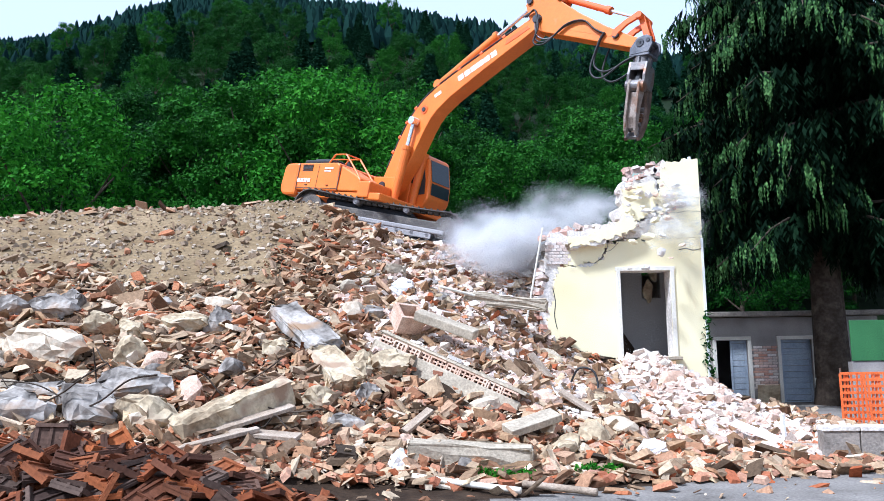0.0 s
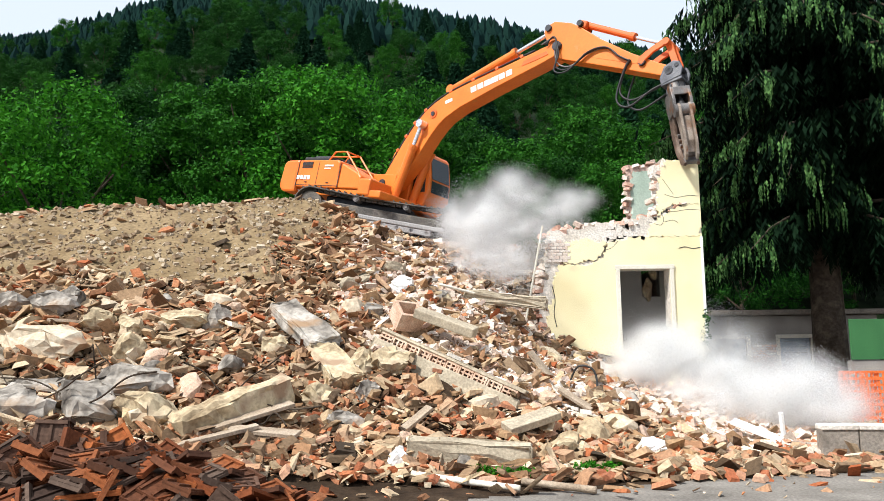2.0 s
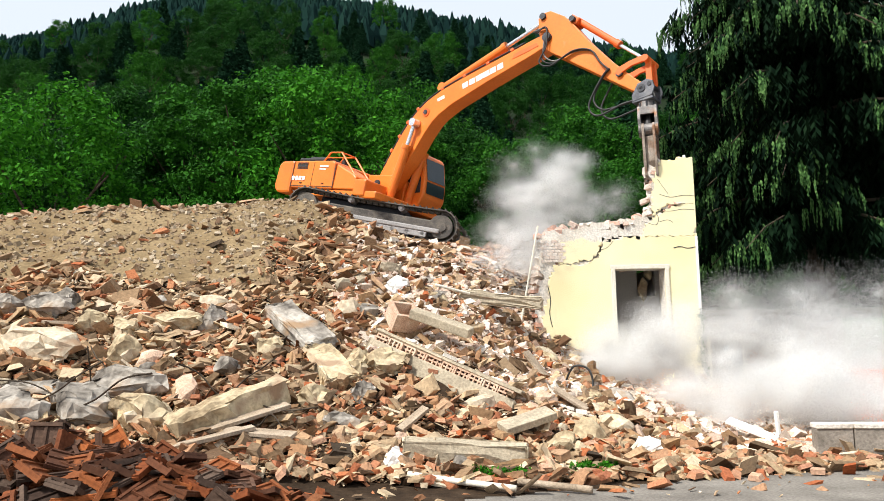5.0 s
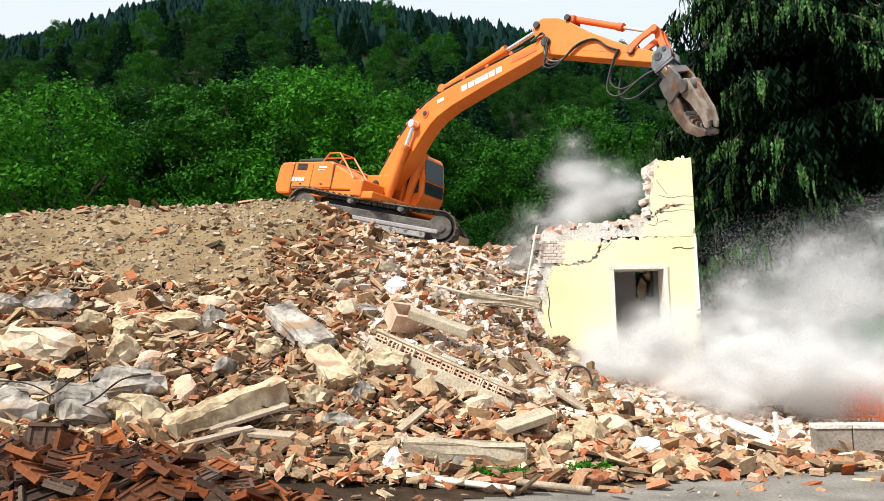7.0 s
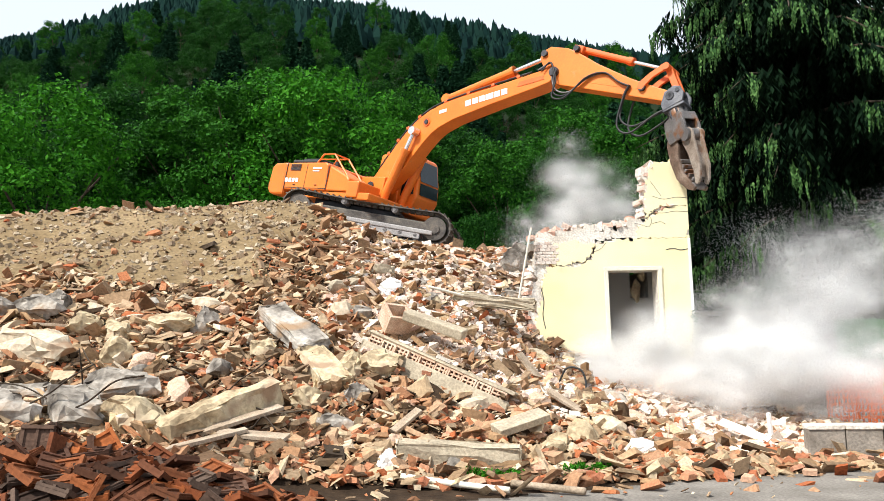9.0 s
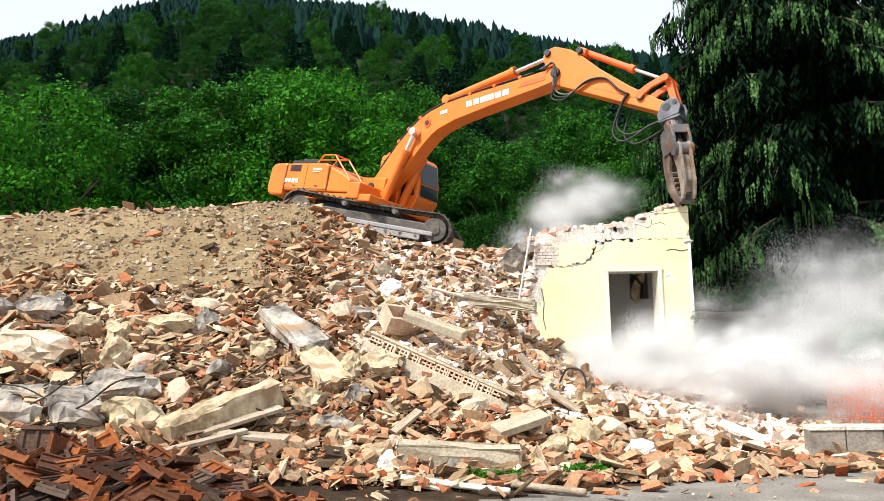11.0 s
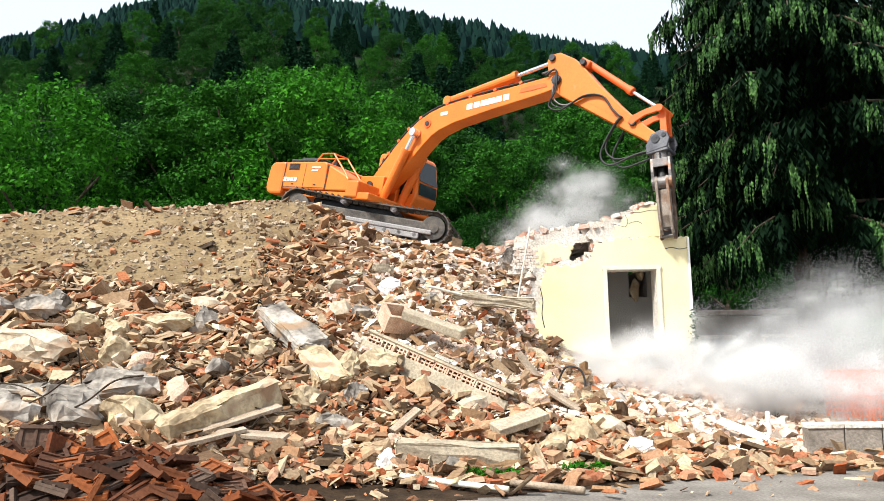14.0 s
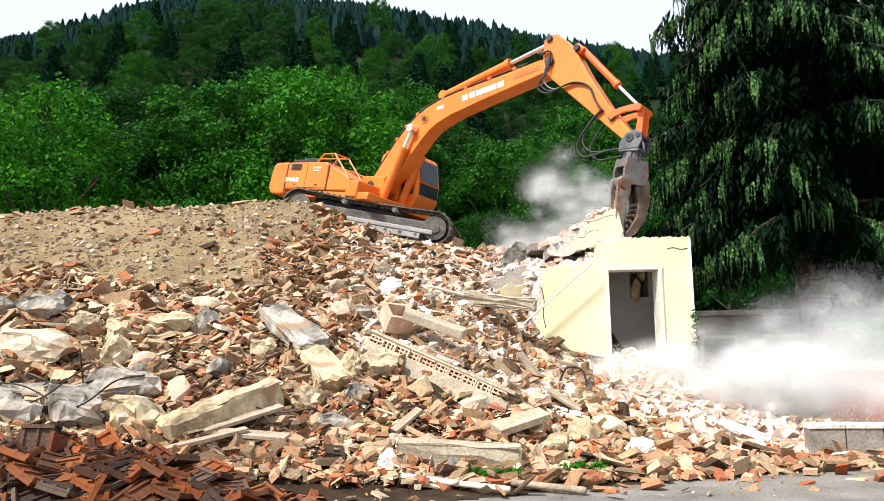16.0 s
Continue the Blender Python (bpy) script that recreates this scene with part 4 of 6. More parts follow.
    for y in (-0.22, 0.22):
        plate(bm, [(-0.14, -0.1), (-0.2, 0.14), (-0.12, 0.28), (0.06, 0.32), (0.24, 0.24), (0.28, -0.24), (0.12, -0.26)], y - 0.03, y + 0.03, 0.012)
    box(bm, (0.07, 0.48, 0.52), pose(0.28, 0, 0), 0.015)
    tool = part("crusher", bm, M_HEAD, ex, "dark grey steel demolition crusher")
    P["tool"] = tool
    for x, z in ((0.0, 0.0), (-0.05, 0.2)):
        bm = bmesh.new()
        rod(bm, (x, -0.27, z), (x, 0.27, z), 0.05)
        part("pin", bm, M_DARKSTEEL, tool)
    bm = bmesh.new()
    rod(bm, (0.3, 0, 0), (0.5, 0, 0), 0.22, n=24)
    for y in (-0.19, 0.19):
        plate(bm, [(0.48, -0.3), (0.48, 0.28), (0.82, 0.34), (1.02, 0.3), (1.1, 0.14), (1.05, -0.3), (0.8, -0.36)], y - 0.035, y + 0.035, 0.012)
    box(bm, (0.05, 0.36, 0.56), pose(0.52, 0, 0), 0.01)
    box(bm, (0.55, 0.32, 0.05), pose(0.78, 0, -0.3), 0.01)
    box(bm, (0.2, 0.34, 0.05), pose(0.6, 0, 0.28), 0.01)
    body = part("crusher_body", bm, M_STEEL, tool, "worn light grey steel housing")
    P["body"] = body
    bm = bmesh.new()
    for k in range(8):
        a = k * 0.785
        rod(bm, (0.34, 0.22 * math.cos(a), 0.22 * math.sin(a)), (0.54, 0.22 * math.cos(a), 0.22 * math.sin(a)), 0.025, n=6)
    part("bolt_ring", bm, M_DARKSTEEL, body)
    bm = bmesh.new()
    rod(bm, (0.58, 0, 0.02), (0.95, 0, 0.16), 0.09)
    part("jaw_cylinder", bm, M_BLACK, body, "black jaw cylinder inside the housing")
    bm = bmesh.new()
    for y in (-0.15, 0.15):
        plate(bm, [(0.72, -0.28), (1.0, -0.1), (1.15, -0.08), (1.45, -0.2), (1.8, -0.2), (2.08, -0.06), (2.3, 0.06), (2.34, -0.02), (2.2, -0.22), (1.85, -0.44), (1.4, -0.5), (1.0, -0.46)], y - 0.035, y + 0.035, 0.012)
    plate(bm, [(0.9, -0.36), (1.0, -0.2), (1.45, -0.28), (1.8, -0.28), (2.1, -0.14), (2.12, -0.2), (1.8, -0.38), (1.4, -0.44)], -0.12, 0.12, 0.01)
    fixed = part("fixed_jaw", bm, M_RUST, body, "rusty dark curved fixed jaw")
    bm = bmesh.new()
    for k in range(5):
        box(bm, (0.08, 0.26, 0.07), pose(1.5 + 0.14 * k, 0, -0.21 + 0.022 * k * k * 0.6) @ Matrix.Rotation(0.785, 4, "Y"), 0.01)
    box(bm, (0.16, 0.3, 0.1), pose(2.22, 0, -0.02) @ Matrix.Rotation(-0.5, 4, "Y"), 0.02)
    part("teeth", bm, M_STEEL, fixed, "bright worn jaw teeth")
    bm = bmesh.new()
    for y in (-0.12, 0.12):
        plate(bm, [(0.96, 0.1), (0.94, 0.34), (1.06, 0.42), (1.3, 0.4), (1.9, 0.36), (2.18, 0.24), (2.26, 0.12), (2.2, 0.06), (1.95, 0.12), (1.5, 0.1), (1.2, 0.02)], y - 0.03, y + 0.03, 0.012)
    plate(bm, [(1.25, 0.12), (1.25, 0.3), (1.85, 0.27), (2.1, 0.16), (1.6, 0.15)], -0.09, 0.09, 0.01)
    moving = part("moving_jaw", bm, M_PALEJAW, body, "pale dusty toothed moving jaw")
    bm = bmesh.new()
    rod(bm, (1.08, -0.22, 0.24), (1.08, 0.22, 0.24), 0.15, n=20)
    part("hinge", bm, M_STEEL, moving, "round pale hinge boss")
    bm = bmesh.new()
    for k in range(5):
        box(bm, (0.08, 0.22, 0.07), pose(1.52 + 0.14 * k, 0, 0.1) @ Matrix.Rotation(0.785, 4, "Y"), 0.01)
    part("teeth", bm, M_STEEL, moving, "bright worn jaw teeth")
    # the boom's and arm's cylinders, barrel and rod apart
    for key, n, length in (("lift", 2, 1.75), ("crowd", 1, 2.35)):
        for k in range(n):
            bm = bmesh.new()
            rod(bm, (0, 0, 0), (0, 0, length), 0.13)
            rod(bm, (0, 0, length - 0.12), (0, 0, length), 0.155)
            rod(bm, (-0.14, 0, 0), (0.14, 0, 0), 0.14)
            P[f"{key}_barrel{k}"] = part("cylinder_barrel", bm, M_ORANGE, ex, "orange hydraulic cylinder")
            bm = bmesh.new()
            rod(bm, (0, 0, 0), (0, 0, length), 0.06)
            rod(bm, (-0.13, 0, 0), (0.13, 0, 0), 0.12)
            P[f"{key}_rod{k}"] = part("cylinder_rod", bm, M_CHROME, ex, "bright chrome piston rod")
    return P


def link_pose(origin, x_axis, side):
    """A pose at origin whose X runs along x_axis, with Y along side."""
    x = Vector(x_axis).normalized()
    y = Vector(side).normalized()
    z = x.cross(y)
    return Matrix.Translation(origin) @ Matrix((x, y, z)).transposed().to_4x4()


def rig_poses(swing, boom, arm, tool, spin):
    """The poses of the excavator's moving parts in its own space."""
    S = pose(0, 0, 0, 0, 0, swing)
    side = S.to_3x3() @ Vector((0, 1, 0))
    to = lambda a: S.to_3x3() @ Vector((math.cos(radians(a)), 0, math.sin(radians(a))))
    foot = S @ Vector(FOOT)
    tip = foot + to(boom) * L_BOOM
    end = tip + to(arm) * L_ARM
    out = {"house": S @ pose(0, 0, -0.26), "boom": link_pose(foot, to(boom), side), "arm": link_pose(tip, to(arm), side), "tool": link_pose(end, to(tool), side)}

    def ram(key, a, b):
        d = (b - a).normalized()
        q = d.to_track_quat("Z", "Y").to_matrix().to_4x4()
        out[key.replace("?", "barrel")] = Matrix.Translation(a) @ q
        out[key.replace("?", "rod")] = Matrix.Translation(b) @ (-d).to_track_quat("Z", "Y").to_matrix().to_4x4()

    for k, y in enumerate((-0.45, 0.45)):
        ram(f"lift_?{k}", S @ Vector((1.0, y * 0.85, 1.08)), out["boom"] @ Vector((2.0, y * 0.85, 0.8)))
    ram("crowd_?0", out["boom"] @ Vector((3.15, 0, 1.38)), out["arm"] @ Vector((-0.52, 0, 0.42)))
    out["body"] = Matrix.Rotation(radians(spin), 4, "X")
    return out


# ---- trees ----
def leaf_cards(rng, centres, size, per, spread, outward=None):
    """Verts and faces of many small folded leaf sprays round the centres, turned outwards where that is given."""
    c = np.repeat(np.array(centres), per, axis=0)
    n = len(c)
    p = c + rng.normal(0, spread, (n, 3))
    nrm = rng.normal(0, 1, (n, 3))
    if outward is not None:
        nrm = nrm * 0.45 + np.repeat(np.array(outward), per, axis=0)
    nrm /= np.linalg.norm(nrm, axis=1, keepdims=True)
    a = np.cross(nrm, rng.normal(0, 1, (n, 3)))
    a /= np.linalg.norm(a, axis=1, keepdims=True)
    b = np.cross(nrm, a)
    s = size * rng.uniform(0.55, 1.4, (n, 1))
    v = np.stack([p - a * s, p + b * s * 0.55 + nrm * s * 0.15, p + a * s, p - b * s * 0.55 + nrm * s * 0.15], 1).reshape(-1, 3)
    f = (np.arange(n)[:, None, None] * 4 + np.array([(0, 1, 2), (0, 2, 3)])[None]).reshape(-1, 3)
    return v.tolist(), [tuple(q) for q in f.tolist()]


def crown_points(rng, count, height, width, lumps):
    """Places of leaf clumps on the lobes of an uneven crown, and the way each faces."""
    lobes = []
    for _ in range(lumps):
        a, h = rng.uniform(0, 6.28), rng.uniform(0.22, 0.93)
        r = width * (0.5 * math.sin(math.pi * min(1, h * 0.9 + 0.08)) ** 0.7) * rng.uniform(0.55, 1.0)
        lobes.append((np.array((r * math.cos(a), r * math.sin(a), h * height)), width * rng.uniform(0.06, 0.14)))
    pts, ways = [], []
    for _ in range(count):
        c, r = lobes[rng.integers(len(lobes))]
        d = rng.normal(0, 1, 3)
        d /= np.linalg.norm(d)
        if d[2] < -0.5:
            d[2] *= -0.5
        pts.append(c + d * r * rng.uniform(0.8, 1.08) * np.array((1, 1, 0.75)))
        ways.append(d + np.array((0, 0, 0.25)))
    return pts, ways


def broadleaf(seed, height, width, material, clumps=2300, per=8, size=0.125):
    rng = np.random.default_rng(seed)
    tree = empty("broadleaf_tree", pose(0, 0, 0))
    bm = bmesh.new()
    rod(bm, (0, 0, -0.5), (0.1, 0, height * 0.5), 0.22, 0.12, 8)
    for k in range(7):
        a = k * 2.4
        rod(bm, (0.08, 0, height * (0.25 + 0.03 * k)), (width * 0.35 * math.cos(a), width * 0.35 * math.sin(a), height * (0.5 + 0.05 * k)), 0.09, 0.03, 6)
    part("trunk", bm, M_BARK, tree)
    pts, ways = crown_points(rng, clumps, height, width, 95)
    v, f = leaf_cards(rng, pts, size, per, size * 1.5, ways)
    raw("crown", v, f, material, tree)
    return tree


def spruce(seed, height, width, size=0.4, tiers=30):
    rng = np.random.default_rng(seed)
    tree = empty("spruce_tree", pose(0, 0, 0))
    bm = bmesh.new()
    rod(bm, (0, 0, -0.5), (0, 0, height * 0.97), 0.2, 0.02, 7)
    part("trunk", bm, M_BARK, tree)
    pts = []
    for k in range(tiers):
        h = 0.1 + 0.88 * (k / tiers) ** 0.9
        r = width * (1 - h) * rng.uniform(0.75, 1.15) + 0.1
        for a in np.linspace(0, 6.28, max(6, int(13 * (1 - h) + 5)), endpoint=False) + rng.uniform(0, 6):
            for u in np.arange(0.25, 1.05, 0.25):
                pts.append((r * u * math.cos(a), r * u * math.sin(a), height * h - r * u * 0.35))
    v, f = leaf_cards(rng, pts, size, 6, size * 0.55)
    raw("crown", v, f, M_NEEDLE, tree)
    return tree


def build_forest():
    rng = np.random.default_rng(21)
    kinds = [broadleaf(1, 14, 11, M_LEAF), broadleaf(2, 15, 9, M_LEAFMID), broadleaf(3, 13, 10, M_LEAF2), broadleaf(4, 16, 10, M_LEAF2)]
    firs = [spruce(5, 17, 6.0), spruce(6, 19, 6.2), spruce(7, 15, 5.6)]
    words = {"broadleaf_tree": ("leafy green deciduous tree at the edge of the wood", "tree", "trees of the wood"),
             "spruce_tree": ("dark green spruce standing on the wooded slope", "conifer", "conifers on the slope")}
    used = set()

    def plant(src, x, y, s, sink=0.0):
        m = pose(x, y, hill(x, y) - sink, 0, 0, rng.uniform(0, 360)) @ Matrix.Scale(s, 4)
        if src.name in used:
            ob = copy_thing(src, m)
        else:
            ob = src
            ob.matrix_world = m
            used.add(src.name)
        w = words[src.name.split(".")[0]]
        tagged(ob, w[0], w[1], w[2])

    # the front row, read off one by one: place across, distance, height
    for x, y, s, k in ((-22.8, 44.5, 1.18, 0), (-32, 48, 0.95, 0), (-29.5, 58, 0.9, 3), (-24.0, 58, 1.16, 3), (-19.8, 59, 1.1, 2), (-16.2, 52, 1.14, 1), (-12.3, 50, 1.02, 1), (-6.9, 48.5, 1.06, 0), (-9.8, 53, 1.08, 1),
                       (-3.2, 55, 0.95, 1), (-1.4, 64, 1.0, 1), (1.8, 54, 0.72, 3), (5.0, 52, 0.78, 1), (8.4, 54, 0.82, 2), (11.5, 50, 0.7, 1), (14.5, 56, 0.85, 1), (17.5, 52, 0.8, 2), (22, 54, 0.9, 3), (27, 52, 0.9, 2),
                       (32, 55, 1.0, 3), (37, 52, 0.9, 2), (-28, 46, 0.62, 2), (-18.3, 45, 0.66, 3), (-14.5, 44, 0.58, 1), (-10.5, 44.5, 0.55, 2), (3, 46, 0.6, 3), (8, 45, 0.6, 2), (12.5, 46, 0.6, 3), (18, 46, 0.65, 2), (24, 47, 0.7, 3)):
        plant(kinds[k], x, y, s)
    for row, (y, step) in enumerate(((58, 5.5), (66, 6), (75, 6), (85, 6.5), (96, 7), (106, 7), (118, 7.5), (131, 6.5), (146, 7), (162, 7.5), (180, 8), (200, 9), (222, 10), (246, 11))):
        half = y * 0.66 + 6
        for x in np.arange(-half, half, step):
            xx, yy = x + rng.uniform(-2, 2), y + rng.uniform(-3.5, 3.5)
            dark = noise.noise(Vector((xx * 0.035, yy * 0.03, 2))) + (0.25 if row >= 2 else -0.25) + (0.2 if -40 < xx < 5 and row >= 3 else 0)
            if dark > 0.12 and rng.uniform() < (0.75 if row >= 3 else 0.45):
                plant(firs[rng.integers(3)], xx, yy, rng.uniform(0.6, 1.0))
            else:
                plant(kinds[2 + rng.integers(2)] if rng.uniform() < 0.85 else kinds[1], xx, yy, rng.uniform(0.65, 0.98))
    # a lone tall pair of spruces by the ridge
    plant(firs[1], 19.3, 75, 1.1)
    plant(firs[0], 23.5, 82, 0.9)
    # the far woods
    verts, faces = [], []
    for y in np.arange(222, 700, 6.5):
        for x in np.arange(-y * 0.66, y * 0.66, 4.6):
            xx, yy = x + rng.uniform(-3, 3), y + rng.uniform(-4, 4)
            h, r = rng.uniform(5, 11), rng.uniform(1.7, 3.0)
            z, k = hill(xx, yy), len(verts)
            n = 5
            verts.append((xx, yy, z + h))
            for q, (rr, hh) in enumerate(((0.4, 0.78), (0.8, 0.42), (1.0, 0.05))):
                for i in range(n):
                    a = 6.28 * i / n + rng.uniform(-0.3, 0.3)
                    w = r * rr * rng.uniform(0.75, 1.25)
                    verts.append((xx + w * math.cos(a), yy + w * math.sin(a), z + h * hh * rng.uniform(0.92, 1.08)))
            for i in range(n):
                faces.append((k, k + 1 + i, k + 1 + (i + 1) % n))
                for q in range(2):
                    a, b = k + 1 + q * n + i, k + 1 + q * n + (i + 1) % n
                    faces.append((a, a + n, b + n, b))
    tagged(raw("far_woods", verts, faces, M_FAR_HAZE), "distant dark conifer forest covering the mountain", "forest", kind="stuff")


# Bluish tint of distance haze is put into the far trees' green.
M_FAR_HAZE = mat("hazy_distant_forest", [(0.00357, 0.0126, 0.012), (0.00595, 0.0188, 0.0157), (0.00955, 0.0275, 0.0203), (0.00474, 0.0149, 0.0135)], 3, 0.9, bump=0, island=True, shine=0.02)


def build_weeping_tree():
    """The great weeping conifer: a stout trunk, arching limbs and hanging sprays."""
    rng = np.random.default_rng(33)
    tree = empty("weeping_conifer", pose(10.28, 20.5, 0), "huge dark weeping conifer with drooping foliage", "tree")
    bm = bmesh.new()
    rod(bm, (0, 0, -0.6), (0.02, 0, 0.7), 0.6, 0.44, 16)
    rod(bm, (0.02, 0, 0.7), (0.0, 0, 5.0), 0.44, 0.36, 16)
    rod(bm, (0.0, 0, 5.0), (0.0, 0, 17), 0.36, 0.08, 12)
    for v in bm.verts:
        v.co += Vector(rng.normal(0, 0.015, 3))
    part("trunk", bm, M_BARK, tree)
    layers = {False: ([], []), True: ([], [])}

    def spray(p, length, w, outer):
        """A hanging tassel of short twigs."""
        verts, faces = layers[outer]
        out = rng.normal(0, 0.03 if outer else 0.1, 2)
        n = max(4, int(length / (0.03 if outer else 0.045)))
        for k in range(n):
            u = k / n
            c = np.array((p[0] + out[0] * u, p[1] + out[1] * u, p[2] - length * u))
            a = rng.uniform(0, 6.28)
            lean = 0.3 if outer else 0.6
            d = np.array((math.cos(a) * lean, math.sin(a) * lean, -0.9))
            s = w * (1.15 - 0.7 * u) * rng.uniform(0.7, 1.3)
            sd = np.array((-math.sin(a), math.cos(a), 0)) * s * (0.26 if outer else 0.15)
            i = len(verts)
            verts.extend((c - sd * 0.3, c + d * s * 0.5 + sd, c + d * s, c + d * s * 0.5 - sd))
            faces.extend(((i, i + 1, i + 2), (i, i + 2, i + 3)))

    for k in range(120):
        h = 4.2 + 12.0 * (k / 120) ** 1.05
        reach = 5.0 * (1 - max(0, h - 9) / 14) * rng.uniform(0.58, 1.05)
        a = k * 2.39996 + rng.uniform(-0.3, 0.3)
        rise = rng.uniform(0.2, 0.8)
        pts = [Vector((reach * u * math.cos(a), reach * u * math.sin(a), h + rise * math.sin(u * 2.2) - 1.3 * u * u)) for u in (0, 0.25, 0.5, 0.75, 1.0)]
        limb = bmesh.new()
        for i in range(4):
            rod(limb, pts[i], pts[i + 1], 0.07 * (1 - 0.22 * i), 0.07 * (1 - 0.22 * (i + 1)), 6)
        part("limb", limb, M_BARK, tree)

        def along(u, wide):
            i = min(3, int(u * 4))
            q = pts[i].lerp(pts[i + 1], u * 4 - i)
            off = rng.normal(0, wide, 2)
            return (q.x + off[0], q.y + off[1], q.z + rng.uniform(-0.05, 0.08))

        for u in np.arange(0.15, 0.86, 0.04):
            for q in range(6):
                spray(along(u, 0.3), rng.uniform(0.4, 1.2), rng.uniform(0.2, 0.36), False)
        for twig in range(6):
            spread = Vector((-math.sin(a), math.cos(a), 0)) * rng.uniform(-0.9, 0.9)
            u0 = rng.uniform(0.45, 0.8)
            for u in np.arange(u0, min(1.0, u0 + 0.32), 0.022):
                q = along(u, 0.05)
                w = (u - u0) / 0.32
                spray((q[0] + spread.x * w, q[1] + spread.y * w, q[2] - 0.25 * w * w), rng.uniform(0.2, 0.62), rng.uniform(0.08, 0.125), True)
    # Inner layer takes the shade-dark colour, the fringe the lighter needles.
    raw("crown", *layers[False], M_INNER_SHADE, tree, "dense blackish green inner foliage")
    raw("foliage_fringe", *layers[True], M_CEDAR, tree, "hanging green needle sprays at the branch ends")


# ---- shed, fence and low wall ----
def build_shed():
    shed = empty("shed", pose(7.0, 21.6, 0), "low grey flat-roofed shed with two boarded doors", "shed")
    for x0, x1, z0, z1 in ((0, 0.62, -0.6, 2.35), (1.5, 2.42, -0.6, 2.35), (3.3, 5.2, -0.6, 2.35), (0.62, 1.5, 1.72, 2.35), (2.42, 3.3, 1.72, 2.35)):
        bm = bmesh.new()
        box(bm, (x1 - x0, 0.25, z1 - z0), pose((x0 + x1) / 2, 0.125, (z0 + z1) / 2))
        part("wall", bm, M_GREYWALL, shed)
    for x, y, w, d in ((0.1, 1.52, 0.2, 2.5), (5.1, 1.52, 0.2, 2.5), (2.6, 2.88, 5.2, 0.2)):
        bm = bmesh.new()
        box(bm, (w, d, 2.94), pose(x, y, 0.88))
        part("wall", bm, M_GREYWALL, shed)
    bm = bmesh.new()
    box(bm, (5.7, 3.4, 0.14), pose(2.6, 1.3, 2.44), 0.03)
    for v in bm.verts:
        v.co.z += 0.04 * noise.noise(v.co * 1.5)
    part("roof", bm, M_GREYCON, shed, "grey sagging sheet roof")
    for x, swing in ((0.62, 0.5), (2.42, 0.0)):
        bm = bmesh.new()
        for xx in (0.05, 0.83):
            box(bm, (0.08, 0.02, 2.0), pose(xx, -0.03, 0.7))
        door = part("door", bm, M_DOOR, shed, "weathered grey-blue boarded door")
        for z in np.arange(-0.28, 1.7, 0.16):
            bm = bmesh.new()
            box(bm, (0.88, 0.035, 0.15), pose(0.44, 0, z + 0.08), 0.006)
            part("board", bm, M_DOOR, door)
        door.matrix_basis = pose(x + (0.0 if not swing else 0.42), 0.1, 0, 0, 0, 0) @ Matrix.Diagonal((0.52 if swing else 1, 1, 1, 1))
        bm = bmesh.new()
        for a, s in (((x - 0.05, 0.72), (0.1, 2.1)), ((x + 0.93, 0.72), (0.1, 2.1)), ((x + 0.44, 1.78), (1.08, 0.1))):
            box(bm, (s[0], 0.06, s[1]), pose(a[0], -0.02, a[1]), 0.008)
        part("door_frame", bm, M_TRIM, shed)
    rng = np.random.default_rng(4)
    v, f = chunk_mesh(rng, [np.zeros(3)], [np.array((0.23, 0.05, 0.07))], rough=0.06, turn=0.0)
    me = bpy.data.meshes.new("brick")
    me.from_pydata([(a[0], a[1], a[2]) for a in (CUBE * np.array((0.23, 0.05, 0.062))).tolist()], [], CUBE_F)
    me.materials.append(M_PIECE)
    for r in range(16):
        for c in range(3):
            ob = new("brick", me)
            ob.parent = shed
            ob.matrix_basis = pose(1.72 + 0.25 * c + 0.12 * (r % 2) - 0.06, -0.012, 0.4 + r * 0.075)
    bm = bmesh.new()
    box(bm, (0.62, 0.05, 0.9), pose(1.98, -0.06, 0.05, 8), 0.02)
    part("leaning_board", bm, M_CREAM, shed, "pale board leaning between the doors")


